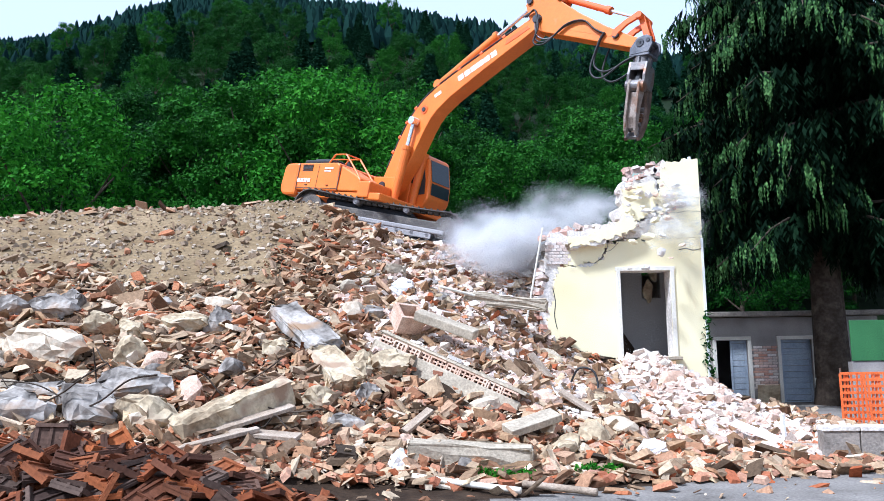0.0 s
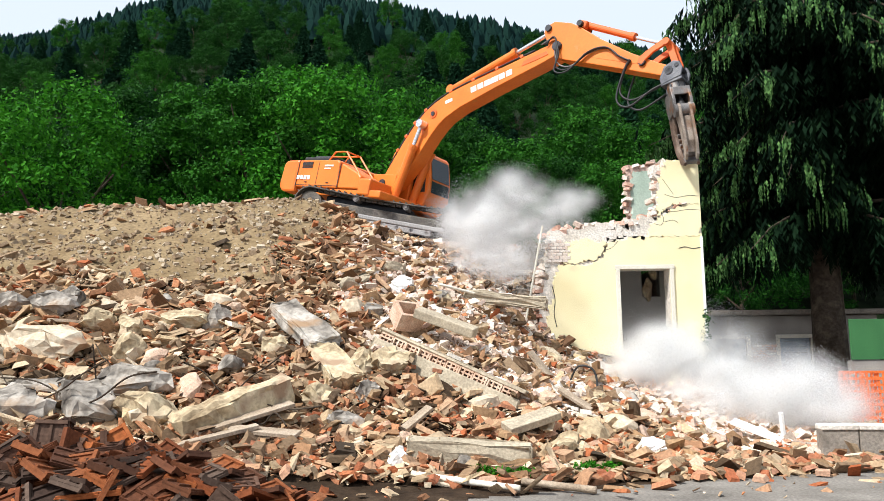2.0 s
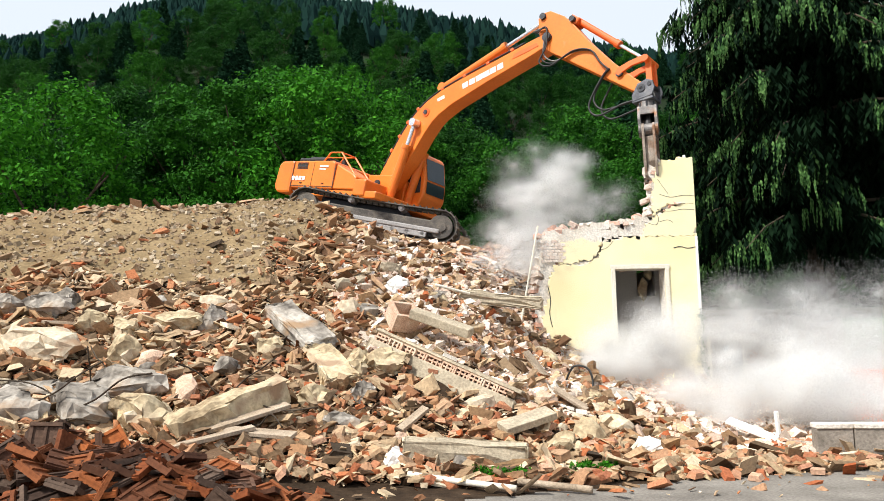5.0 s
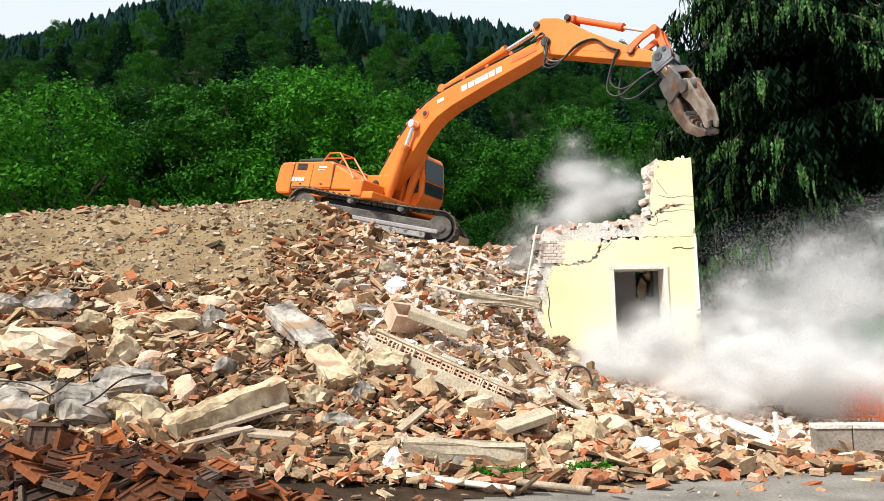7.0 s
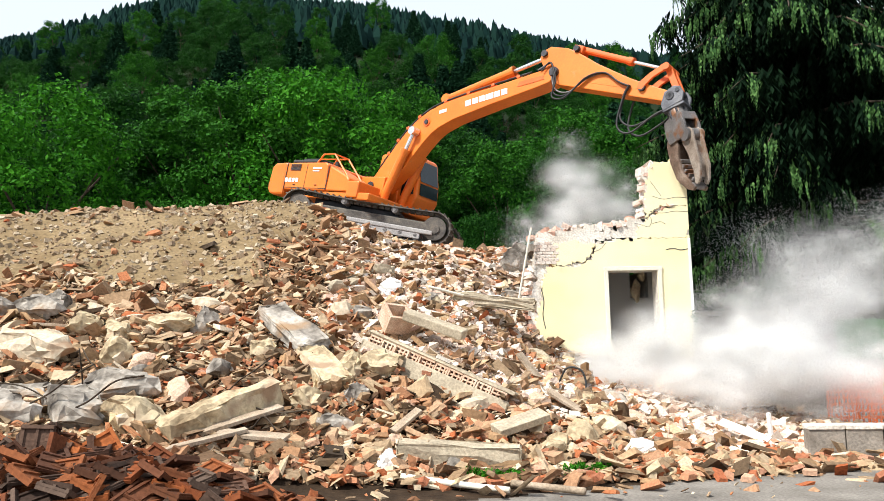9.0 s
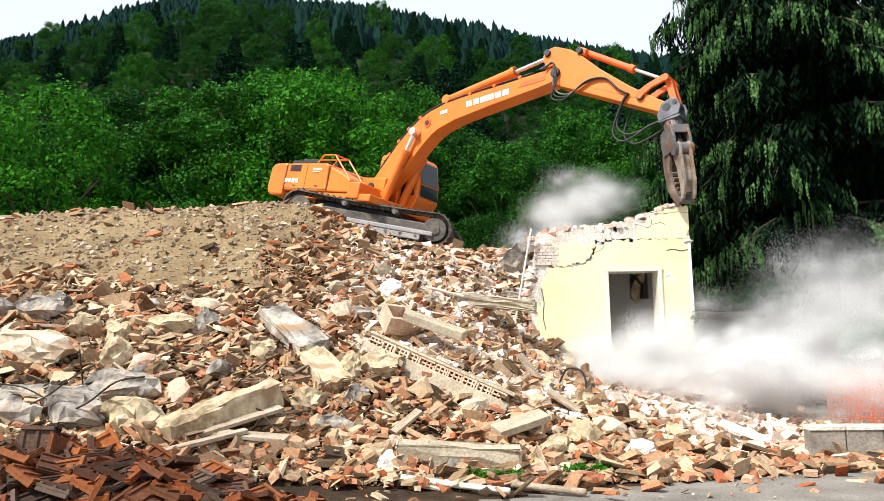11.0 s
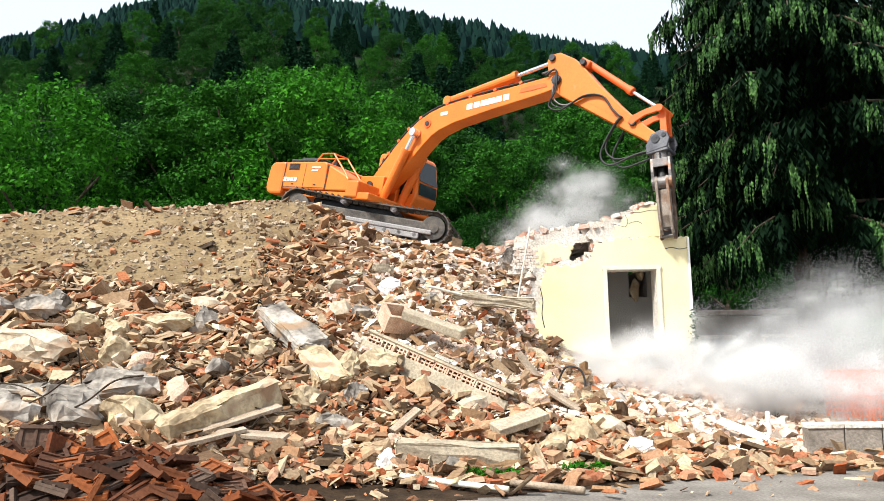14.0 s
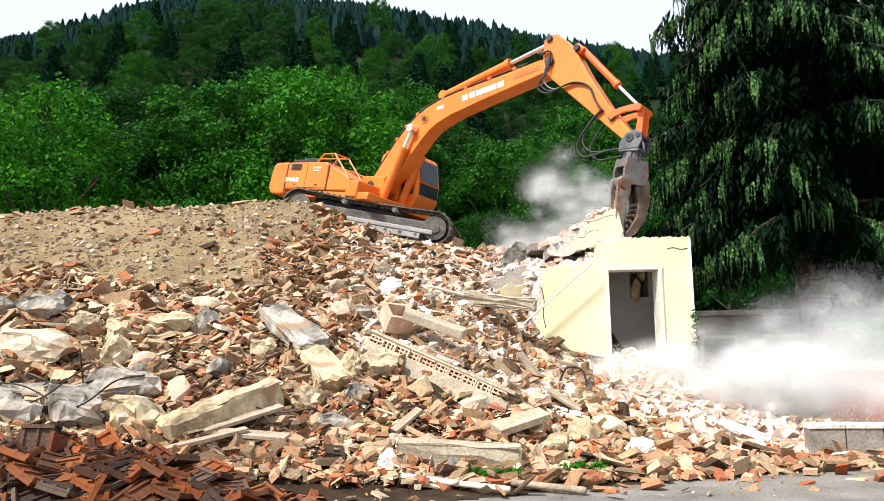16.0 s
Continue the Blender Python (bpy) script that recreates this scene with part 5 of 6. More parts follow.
def build_edge():
    wall = empty("low_block_wall", pose(0, 0, 0), "low wall of grey concrete blocks with a pale coping", "low wall")
    for k in range(5):
        bm = bmesh.new()
        box(bm, (0.49, 0.22, 0.36), pose(5.52 + 0.5 * k, 11 - 0.06 * k, 0.18, 0, 0, -6), 0.012)
        part("block", bm, M_GREYCON, wall)
        bm = bmesh.new()
        box(bm, (0.495, 0.26, 0.07), pose(5.52 + 0.5 * k, 11 - 0.06 * k, 0.396, 0, 0, -6), 0.012)
        part("coping", bm, M_MORTAR, wall)
    fence = empty("barrier_fence", pose(7.45, 14.6, 0, 0, 0, -8), "bright orange plastic mesh safety fence", "fence")
    bm = bmesh.new()
    for k in range(46):
        x = k * 0.07
        wob = 0.03 * math.sin(k * 0.9)
        box(bm, (0.045, 0.006, 1.0), pose(x, wob, 0.52, 0, 2.5 * math.sin(k * 1.7), 25 * math.sin(k * 0.5)))
    for z in np.arange(0.06, 1.05, 0.12):
        box(bm, (3.2, 0.008, 0.05), pose(1.6, 0.0, z))
    part("net", bm, M_NET, fence)
    for x in (0.02, 1.6, 3.2):
        bm = bmesh.new()
        rod(bm, (x, 0.03, -0.1), (x, 0.03, 1.12), 0.02)
        part("post", bm, M_RUST, fence)
    panel = empty("green_screen", pose(9.6, 18.2, 0), "green sheet screen above a grey wall", "screen")
    bm = bmesh.new()
    box(bm, (2.6, 0.05, 0.95), pose(1.3, 0, 1.65), 0.01)
    part("sheet", bm, M_TARP, panel)
    bm = bmesh.new()
    box(bm, (2.6, 0.2, 1.15), pose(1.3, 0.1, 0.58), 0.01)
    part("base_wall", bm, M_GREYWALL, panel)
    post = bmesh.new()
    box(post, (0.055, 0.055, 0.5), pose(0, 0, 0.2, 0, -4, 20), 0.008)
    ob = part("marker_post", post, M_WHITE)
    ob.matrix_world = pose(5.28, 12.2, mound(5.28, 12.2))
    tagged(ob, "short white post standing in the rubble", "post")


# ---- fallen pieces lying on the heap ----
def lay(ob, x, y, z, rx=0, ry=0, rz=0):
    ob.matrix_world = pose(x, y, z, rx, ry, rz)
    return ob


def stone(rng, size, x, y, rz, tilt, material, label, name="stone_block", group="broken stones on the heap", lift=0.3):
    ob = part(name, rock(rng, size), material)
    lay(ob, x, y, surface(x, y) + size[2] * lift, tilt, tilt * 0.6, rz)
    tagged(ob, label, "stone", group)
    return ob


def roof_tile_mesh():
    """One clay roof tile with a raised rib and lip."""
    bm = bmesh.new()
    plate(bm, [(-0.21, 0), (0.21, 0), (0.21, 0.022), (-0.21, 0.022)], -0.12, 0.12)
    for y in (-0.1, 0.0, 0.1):
        box(bm, (0.4, 0.022, 0.016), pose(0, y, 0.028))
    box(bm, (0.03, 0.23, 0.03), pose(0.195, 0, 0.03))
    box(bm, (0.03, 0.23, 0.03), pose(-0.195, 0, -0.012))
    me = bpy.data.meshes.new("roof_tile")
    bm.to_mesh(me)
    bm.free()
    me.materials.append(M_TILE)
    return me


def tile_heap(x, y):
    """Height of the heap of roof tiles by the yard."""
    d = math.hypot((x + 3.9) / 2.35, (y - 7.6) / 1.25)
    return max(0.0, 0.62 * (1 - d * d))


# Core of the tile heap, coloured near black for shade between the tiles.
M_GAP_SHADE = mat("gap_shade_clay", [(0.03, 0.015, 0.01), (0.07, 0.035, 0.02), (0.1, 0.05, 0.03)], 4, 0.95, bump=0.6)


def build_tiles():
    rng = np.random.default_rng(17)
    me = roof_tile_mesh()
    done = 0
    while done < 300:
        x, y = rng.uniform(-6.3, -1.5), rng.uniform(6.3, 8.9)
        h = tile_heap(x, y)
        if h < 0.03:
            continue
        ob = new("roof_tile", me)
        flat = rng.uniform() < 0.7
        ob.matrix_world = pose(x, y, h + rng.uniform(0.0, 0.06), rng.normal(16, 10 if flat else 40), rng.normal(0, 12 if flat else 35), rng.normal(70, 45)) @ Matrix.Scale(1.25, 4)
        tagged(ob, "reddish-brown ribbed clay roof tile thrown on the tile heap", "roof tile", "heap of roof tiles")
        done += 1
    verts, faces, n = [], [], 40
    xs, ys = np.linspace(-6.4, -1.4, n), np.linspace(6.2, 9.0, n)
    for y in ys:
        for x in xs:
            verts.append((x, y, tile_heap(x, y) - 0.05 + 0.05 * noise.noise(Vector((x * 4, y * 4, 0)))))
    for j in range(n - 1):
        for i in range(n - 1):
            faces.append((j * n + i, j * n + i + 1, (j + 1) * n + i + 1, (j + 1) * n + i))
    tagged(raw("tile_heap_core", verts, faces, M_GAP_SHADE), "packed core of the roof tile heap", "rubble", kind="stuff")
    places, sizes = [], []
    for _ in range(420):
        x, y = rng.uniform(-6.2, -1.2), rng.uniform(6.4, 9.2)
        h = max(tile_heap(x, y), 0.02)
        places.append(np.array((x, y, h + rng.uniform(0, 0.05))))
        sizes.append(np.array((0.2, 0.12, 0.025)) * rng.uniform(0.5, 1.4, 3))
    v, f = chunk_mesh(rng, places, sizes, 0.15, 1.4)
    tagged(raw("tile_shards", v, f, M_TILESTUFF), "broken clay tile shards between the roof tiles", "rubble", kind="stuff")


def build_fallen():
    rng = np.random.default_rng(12)
    # long floor slab with a row of hollow clay blocks along its upper edge
    slab_ob = empty("broken_floor_slab", link_pose((-1.12, 12.75, 1.76), (2.35, -1.25, -1.05), (0.75, 2.2, -0.6)), "broken plastered floor slab with a row of hollow clay blocks", "slab fragment")
    bm = bmesh.new()
    box(bm, (2.75, 0.34, 0.2), pose(1.37, 0.17, -0.12), 0.02)
    box(bm, (2.7, 0.16, 0.4), pose(1.37, 0.0, -0.2), 0.03)
    for v in bm.verts:
        v.co += Vector(rng.normal(0, 0.012, 3))
    part("slab", bm, M_CONCRETE, slab_ob, "pale dusty concrete and plaster")
    for k in range(10):
        bm = bmesh.new()
        x = 0.2 + 0.255 * k
        for z in (0.0, 0.06, 0.12):
            box(bm, (0.24, 0.2, 0.026), pose(x, 0.1 + rng.normal(0, 0.02), z))
        for dx in (-0.11, -0.03, 0.05, 0.11):
            box(bm, (0.026, 0.2, 0.12), pose(x + dx, 0.1 + rng.normal(0, 0.015), 0.06))
        box(bm, (0.23, 0.02, 0.12), pose(x, 0.2, 0.06))
        part("hollow_block", bm, M_PALETERRA, slab_ob, "red hollow clay block")
    bm = bmesh.new()
    box(bm, (2.7, 0.28, 0.06), pose(1.37, 0.17, 0.165), 0.015)
    for v in bm.verts:
        v.co += Vector(rng.normal(0, 0.014, 3))
    part("topping", bm, M_CONCRETE, slab_ob)
    # square flue block
    bm = bmesh.new()
    for x, y, sx, sy in ((0, -0.2, 0.46, 0.06), (0, 0.2, 0.46, 0.06), (-0.2, 0, 0.06, 0.34), (0.2, 0, 0.06, 0.34)):
        box(bm, (sx, sy, 0.34), pose(x, y, 0), 0.008)
    flue = part("flue_block", bm, M_PALETERRA)
    lay(flue, -0.62, 13.35, 2.12, 38, 6, 28)
    tagged(flue, "square hollow clay flue block lying tilted on the rubble", "flue block")
    # grey concrete beam by the yard
    bm = bmesh.new()
    box(bm, (1.5, 0.32, 0.34), pose(0, 0, 0), 0.02)
    bmesh.ops.subdivide_edges(bm, edges=bm.edges[:], cuts=2, use_grid_fill=True)
    for v in bm.verts:
        v.co += Vector(rng.normal(0, 0.012, 3))
    beam = part("concrete_beam", bm, M_CONCRETE)
    lay(beam, 0.3, 9.6, 0.25, 4, 3, -5)
    tagged(beam, "dusty concrete beam fragment lying in the rubble", "beam fragment")
    bm = bmesh.new()
    box(bm, (0.75, 0.3, 0.1), pose(0, 0, 0), 0.01)
    slab2 = part("concrete_slab", bm, M_CONCRETE)
    lay(slab2, 1.15, 10.3, 0.6, 15, -14, 20)
    tagged(slab2, "small flat concrete slab tilted on the rubble", "slab fragment")
    bm = bmesh.new()
    box(bm, (1.1, 0.3, 0.16), pose(0, 0, 0), 0.02)
    slab3 = part("concrete_slab", bm, M_CONCRETE)
    lay(slab3, 0.05, 13.0, 2.0, 12, 20, -18)
    tagged(slab3, "rough concrete slab lying behind the floor slab", "slab fragment")
    bm = bmesh.new()
    box(bm, (1.7, 0.35, 0.22), pose(0, 0, 0), 0.03)
    bmesh.ops.subdivide_edges(bm, edges=bm.edges[:], cuts=3, use_grid_fill=True)
    for v in bm.verts:
        v.co += Vector(rng.normal(0, 0.018, 3))
    slab4 = part("lintel_beam", bm, M_CONCRETE)
    lay(slab4, 1.3, 15.9, 2.55, 5, 7, -4)
    tagged(slab4, "pale lintel beam lying level on the heap", "beam fragment")
    # plastered wall lumps, one behind the other
    for size, x, y, rx, ry, rz, mt, label in (
            ((1.0, 0.6, 0.3), -5.75, 11.0, 10, 4, 4, M_STONE, "flat pale grey stone slab"),
            ((1.5, 1.1, 0.55), -6.2, 12.0, 14, 8, -12, M_PINKSTONE, "broad pale pinkish stone slab"),
            ((1.15, 0.7, 0.6), -4.45, 10.9, 12, 4, -8, M_STONE, "white and grey veined broken stone"),
            ((1.0, 0.8, 0.6), -5.45, 9.75, 8, -6, 12, M_STONE, "whitish rounded stone with brown stains"),
            ((1.0, 0.7, 0.6), -4.55, 10.0, 6, 10, 30, M_STONE, "grey and white broken stone"),
            ((0.9, 0.55, 0.5), -3.75, 9.85, 4, 8, -20, M_CREAM, "cream plastered stone lump"),
            ((0.6, 0.5, 0.55), -5.75, 12.85, 30, 16, 10, M_CREAM, "yellowish pointed stone"),
            ((0.75, 0.5, 0.4), -5.1, 12.6, 20, 24, -30, M_CREAM, "yellowish tilted stone"),
            ((0.5, 0.4, 0.55), -4.85, 11.9, 10, 6, 40, M_CREAM, "small yellowish upright stone"),
            ((0.8, 0.6, 0.5), -6.9, 13.5, 10, 10, 15, M_STONE, "pale grey angular stone"),
            ((0.55, 0.45, 0.5), -6.7, 13.9, 10, 10, -25, M_STONE, "grey stone perched on another"),
            ((0.7, 0.5, 0.5), -7.6, 13.5, 10, 4, 15, M_STONE, "grey angular stone"),
            ((0.85, 0.6, 0.4), -4.45, 13.0, 22, 8, -10, M_CREAM, "flat tan stone"),
            ((0.5, 0.45, 0.5), -3.85, 13.2, 10, 4, 35, M_STONE, "rounded grey stone"),
            ((0.6, 0.5, 0.4), -0.8, 15.4, 25, 8, 35, M_WHITESTONE, "white stone block"),
            ((0.5, 0.35, 0.4), -2.65, 12.2, 12, 14, 12, M_CREAM, "brown and cream stone"),
            ((0.65, 0.5, 0.5), -1.2, 11.9, 14, 8, 55, M_CREAM, "ochre plaster lump"),
            ((0.6, 0.45, 0.45), -0.75, 11.85, 14, 8, -15, M_CREAM, "ochre plaster lump"),
            ((0.3, 0.28, 0.34), -0.55, 9.3, 10, 4, 35, M_WHITESTONE, "small white stone"),
            ((0.5, 0.4, 0.25), 2.85, 10.5, 10, 4, 5, M_WHITESTONE, "white flat stone"),
            ((0.5, 0.4, 0.3), -1.3, 10.25, 10, 8, 35, M_STONE, "grey stone"),
            ((0.4, 0.35, 0.35), -1.1, 11.0, 10, 4, 75, M_STONE, "rounded grey cobble"),
            ((0.45, 0.35, 0.35), -1.75, 10.9, 10, 4, 5, M_CREAM, "cream stone"),
            ((0.4, 0.3, 0.35), -2.3, 10.9, 10, 4, 5, M_STONE, "brownish stone"),
            ((0.6, 0.4, 0.3), 1.3, 17.0, 30, 14, -40, M_WHITESTONE, "white plaster slab tilted on the heap"),
            ((0.8, 0.5, 0.35), 1.9, 17.9, 10, 14, 10, M_STONE, "grey masonry lump beside the wall"),
            ((0.9, 0.6, 0.8), 2.05, 18.6, 20, 14, 10, M_STONE, "large grey masonry lump beside the wall"),
            ((0.5, 0.4, 0.3), 2.6, 13.2, 10, 14, 10, M_CREAM, "yellowish stone at the foot of the wall")):
        ob = part("stone_block", rock(rng, (size[0], size[1], size[2] * 1.1), 20, 3, 0.3), mt)
        lay(ob, x, y, surface(x, y) + size[2] * 0.3, rx, ry, rz)
        tagged(ob, label + " on the heap", "stone", "broken stones on the heap")
    for _ in range(90):
        x, y = rng.uniform(-7, 4.6), rng.uniform(9.2, 16.5)
        if earthy(x, y) > 0.2 or abs(x) > y * 0.6:
            continue
        k = rng.uniform(0.16, 0.4)
        ob = part("stone_block", rock(rng, k * np.array((1.4, 1.0, 0.8)) * rng.uniform(0.7, 1.3, 3), 10, 2, 0.1), (M_STONE, M_CREAM, M_CONCRETE, M_PALETERRA, M_PINKSTONE)[rng.integers(5)])
        lay(ob, x, y, surface(x, y) + k * 0.25, rng.normal(0, 20), rng.normal(0, 20), rng.uniform(0, 360))
        tagged(ob, "broken stone or masonry lump lying in the rubble", "stone", "broken stones on the heap")
    # two plastered wall lumps lying one below the other
    for a, b, w, mt, label in (((-2.8, 13.4, 2.3), (-1.85, 12.35, 1.62), 0.52, M_STONE, "long white and grey plastered wall fragment"), ((-1.95, 12.3, 1.55), (-1.4, 11.35, 1.05), 0.5, M_CREAM, "yellowish plastered wall fragment on the heap")):
        a, b = Vector(a), Vector(b)
        bm = bmesh.new()
        L = (b - a).length
        box(bm, (L, w, 0.26), pose(L / 2, 0, 0), 0.05)
        bmesh.ops.subdivide_edges(bm, edges=bm.edges[:], cuts=2, use_grid_fill=True)
        for v in bm.verts:
            v.co += Vector(rng.normal(0, 0.022, 3))
            v.co.y *= 1 + 0.25 * noise.noise(v.co * 2)
        lump = part("wall_lump", bm, mt)
        d = (b - a).normalized()
        up = Vector((0.1, -0.45, 0.85))
        lump.matrix_world = link_pose(a, d, up.cross(d))
        tagged(lump, label, "wall fragment")
    # a round-backed length of masonry
    bm = bmesh.new()
    box(bm, (1.6, 0.34, 0.36), pose(0, 0, 0), 0.07)
    bmesh.ops.subdivide_edges(bm, edges=[e for e in bm.edges if e.calc_length() > 1], cuts=9)
    for v in bm.verts:
        v.co += Vector(rng.normal(0, 0.02, 3))
    log = part("masonry_length", bm, M_CREAM)
    lay(log, -2.68, 10.0, 0.84, 8, -16, 40)
    tagged(log, "long rounded cornice fragment with cream plaster", "cornice fragment")
    for x, y, z, L, rx, ry, rz, w in ((-2.5, 9.85, 0.72, 1.3, 10, -13, 36, 0.18), (-2.2, 9.55, 0.58, 0.9, 12, 4, -12, 0.2), (-2.75, 9.3, 0.55, 1.1, 6, -10, 30, 0.14), (-0.35, 10.2, 0.66, 0.5, 20, -30, 40, 0.12),
                                       (2.05, 12.1, 0.75, 0.6, 20, 30, -30, 0.14), (-5.6, 12.9, 2.05, 2.0, 0, 4, 4, 0.1), (1.75, 13.6, 1.2, 0.75, 10, 50, -30, 0.18)):
        bm = bmesh.new()
        box(bm, (L, w, 0.05), pose(0, 0, 0), 0.006)
        ob = part("plank", bm, M_WOOD)
        lay(ob, x, y, z, rx, ry, rz)
        tagged(ob, "weathered timber plank lying in the rubble", "plank", "planks in the rubble")
    for pts, r, mt, label in (
            ([(-0.37, 8.9, 0.16), (0.2, 8.65, 0.11), (0.8, 8.4, 0.07)], 0.035, M_TRIM, "pale pipe lying along the yard's edge"),
            ([(0.85, 8.7, 0.09), (1.2, 8.55, 0.07), (1.6, 8.35, 0.05)], 0.04, M_WOOD, "pale wooden pole lying along the yard's edge"),
            ([(-0.05, 15.5, 2.85), (1.0, 15.9, 2.6), (2.1, 16.3, 2.4)], 0.03, M_TRIM, "long pale rod lying on the rubble"),
            ([(2.3, 14.2, 0.9), (2.45, 14.1, 1.2), (2.7, 14.0, 1.15), (2.75, 13.9, 0.85), (2.6, 13.8, 0.65)], 0.02, M_BLACK, "black looped cable sticking out of the rubble")):
        tagged(tube("pipe" if mt is not M_BLACK else "cable", pts, r, mt), label, "pipe" if mt is not M_BLACK else "cable")
    # bare branches and wires
    for k in range(16):
        x, y = rng.uniform(-5.6, -2.4), rng.uniform(9.2, 11.0)
        a, L = rng.uniform(0, 6.28), rng.uniform(0.6, 1.5)
        z = surface(x, y) + 0.25
        pts = [(x + L * u * math.cos(a), y + 0.3 * L * u * math.sin(a), z + 0.45 * u * (1 if k % 3 else -0.2) + rng.normal(0, 0.04)) for u in (0, 0.33, 0.66, 1)]
        tagged(tube("branch", pts, rng.uniform(0.006, 0.013), M_BARK), "thin bare dark branch caught in the rubble", "branch", "branches in the rubble")
    for x, y in ((0.62, 9.0), (0.85, 9.05), (0.4, 9.05), (1.6, 9.3), (1.75, 9.4), (2.0, 9.35)):
        v, f = leaf_cards(rng, [(rng.normal(0, 0.08), rng.normal(0, 0.05), 0.02 + 0.1 * rng.uniform()) for _ in range(40)], 0.03, 3, 0.02)
        tuft = raw("weed_tuft", v, f, M_LEAF)
        lay(tuft, x, y, surface(x, y) + 0.02)
        tagged(tuft, "small green weed tuft at the rubble's edge", "weed", "weeds by the yard")
    bm = bmesh.new()
    box(bm, (0.75, 0.22, 0.04), pose(0, 0, 0), 0.006)
    board = part("white_board", bm, M_WHITE)
    lay(board, 4.75, 11.9, 0.26, 14, 20, -36)
    tagged(board, "white board lying tilted at the edge of the rubble", "board")


M_PALEBRICK = mat("pale_brick", [(0.6, 0.5, 0.42), (0.68, 0.6, 0.52), (0.55, 0.42, 0.34)], 5, 0.94, bump=0.5, per_object=True)
M_PALETERRA = mat("dusty_clay", [(0.42, 0.26, 0.17), (0.55, 0.38, 0.27), (0.62, 0.5, 0.38)], 4, 0.92, bump=0.5)
M_PINKSTONE = mat("pinkish_stone", [(0.426, 0.323, 0.219), (0.526, 0.43, 0.306), (0.588, 0.536, 0.413)], 1.8, 0.9, bump=0.7, fine=16, stain=((0.36, 0.24, 0.15), 1.9, 0.58))
M_WHITESTONE = mat("white_stone", [(0.66, 0.63, 0.58), (0.78, 0.76, 0.72)], 2, 0.9, bump=0.6, fine=18)


# ---- what falls ----
def build_falling():
    out = {}
    out["column"] = wall_piece("wall_column", [(4.78, 4.3), (4.92, 5.57), (5.13, 5.78), (5.84, 5.8), (5.84, 4.74), (5.3, 4.68), (4.95, 4.55)],
                               [(4.86, 4.42), (5.0, 5.5), (5.17, 5.76), (5.84, 5.78), (5.84, 4.76), (5.3, 4.7), (4.98, 4.58)],
                               "tall corner piece of the yellow rendered wall", 31, [(4.82, 4.5), (4.94, 5.5), (5.15, 5.75)])
    stub = bmesh.new()
    rod(stub, (0.5, 0.1, 0.2), (0.5, 0.1, 0.86), 0.035)
    part("pipe_stub", stub, M_WHITE, out["column"][0], "short white pipe on top")
    out["upper_right"] = wall_piece("wall_band", [(4.05, 3.98), (5.84, 4.0), (5.84, 4.74), (5.3, 4.68), (4.9, 4.5), (4.6, 4.4), (4.1, 4.28)],
                                    [(4.6, 3.99), (5.84, 4.01), (5.84, 4.73), (5.35, 4.66), (5.0, 4.5), (4.75, 4.3)], "broken upper band of the yellow wall with torn masonry edge", 41,
                                    [(4.05, 4.26), (4.6, 4.38), (4.9, 4.5), (5.3, 4.68), (5.84, 4.74)])
    out["upper_left"] = wall_piece("wall_band", [(2.3, 3.36), (3.5, 3.48), (3.74, 3.96), (4.05, 3.98), (4.1, 4.28), (3.4, 4.24), (2.7, 4.2), (2.35, 4.05)],
                                   [(2.72, 3.42), (3.5, 3.5), (3.72, 3.88), (3.4, 3.94), (2.95, 3.9), (2.74, 3.9)], "broken upper band of bare pale masonry on the wall", 51,
                                   [(2.35, 4.05), (2.7, 4.2), (3.4, 4.24), (4.1, 4.28)])
    # courses of pale bricks laid bare at the torn end
    me = bpy.data.meshes.new("brick")
    me.from_pydata((CUBE * np.array((0.115, 0.06, 0.062))).tolist(), [], CUBE_F)
    me.materials.append(M_PALEBRICK)
    ob, (cx, cy, cz) = out["upper_left"]
    for r in range(7):
        for c in range(4 - (r == 6)):
            b = new("brick", me)
            b.parent = ob
            b.matrix_basis = pose(2.38 + 0.125 * c + 0.06 * (r % 2) - cx, WALL_Y + 0.02 - cy, 3.47 + 0.073 * r - cz)
    for key, lines in (("upper_right", ([(4.95, 4.52), (5.0, 4.38), (4.93, 4.25), (4.75, 4.3), (4.62, 4.33)], [(5.02, 4.32), (5.2, 4.36), (5.32, 4.3)], [(4.97, 4.6), (5.25, 4.56), (5.55, 4.6), (5.83, 4.58)])),
                       ("upper_left", ([(3.4, 3.45), (3.55, 3.55), (3.62, 3.68), (3.8, 3.75), (3.95, 3.9)], [(2.75, 3.44), (2.78, 3.6), (2.74, 3.75)])),
                       ("column", ([(5.05, 4.95), (5.3, 4.88), (5.6, 4.92), (5.83, 4.9)], [(5.02, 5.3), (5.15, 5.1), (5.25, 4.95)]))):
        ob, (cx, cy, cz) = out[key]
        for pts in lines:
            tube("crack", [(x - cx, WALL_Y - 0.001 - cy, z - cz) for x, z in pts], 0.0045, M_DARKSTEEL, ob, "dark crack in the render")
    out["facade"] = wall_piece("wall_fragment", [(4.05, 5.13), (4.45, 5.34), (4.9, 5.57), (4.97, 5.18), (4.9, 4.5), (4.64, 4.4), (4.26, 4.3), (3.96, 4.42)],
                               [(4.1, 5.05), (4.45, 5.2), (4.8, 5.3), (4.9, 4.9), (4.85, 4.6), (4.4, 4.4), (4.05, 4.5)], "yellow rendered wall fragment breaking off", 61, [(4.05, 5.13), (4.45, 5.34), (4.9, 5.57)])
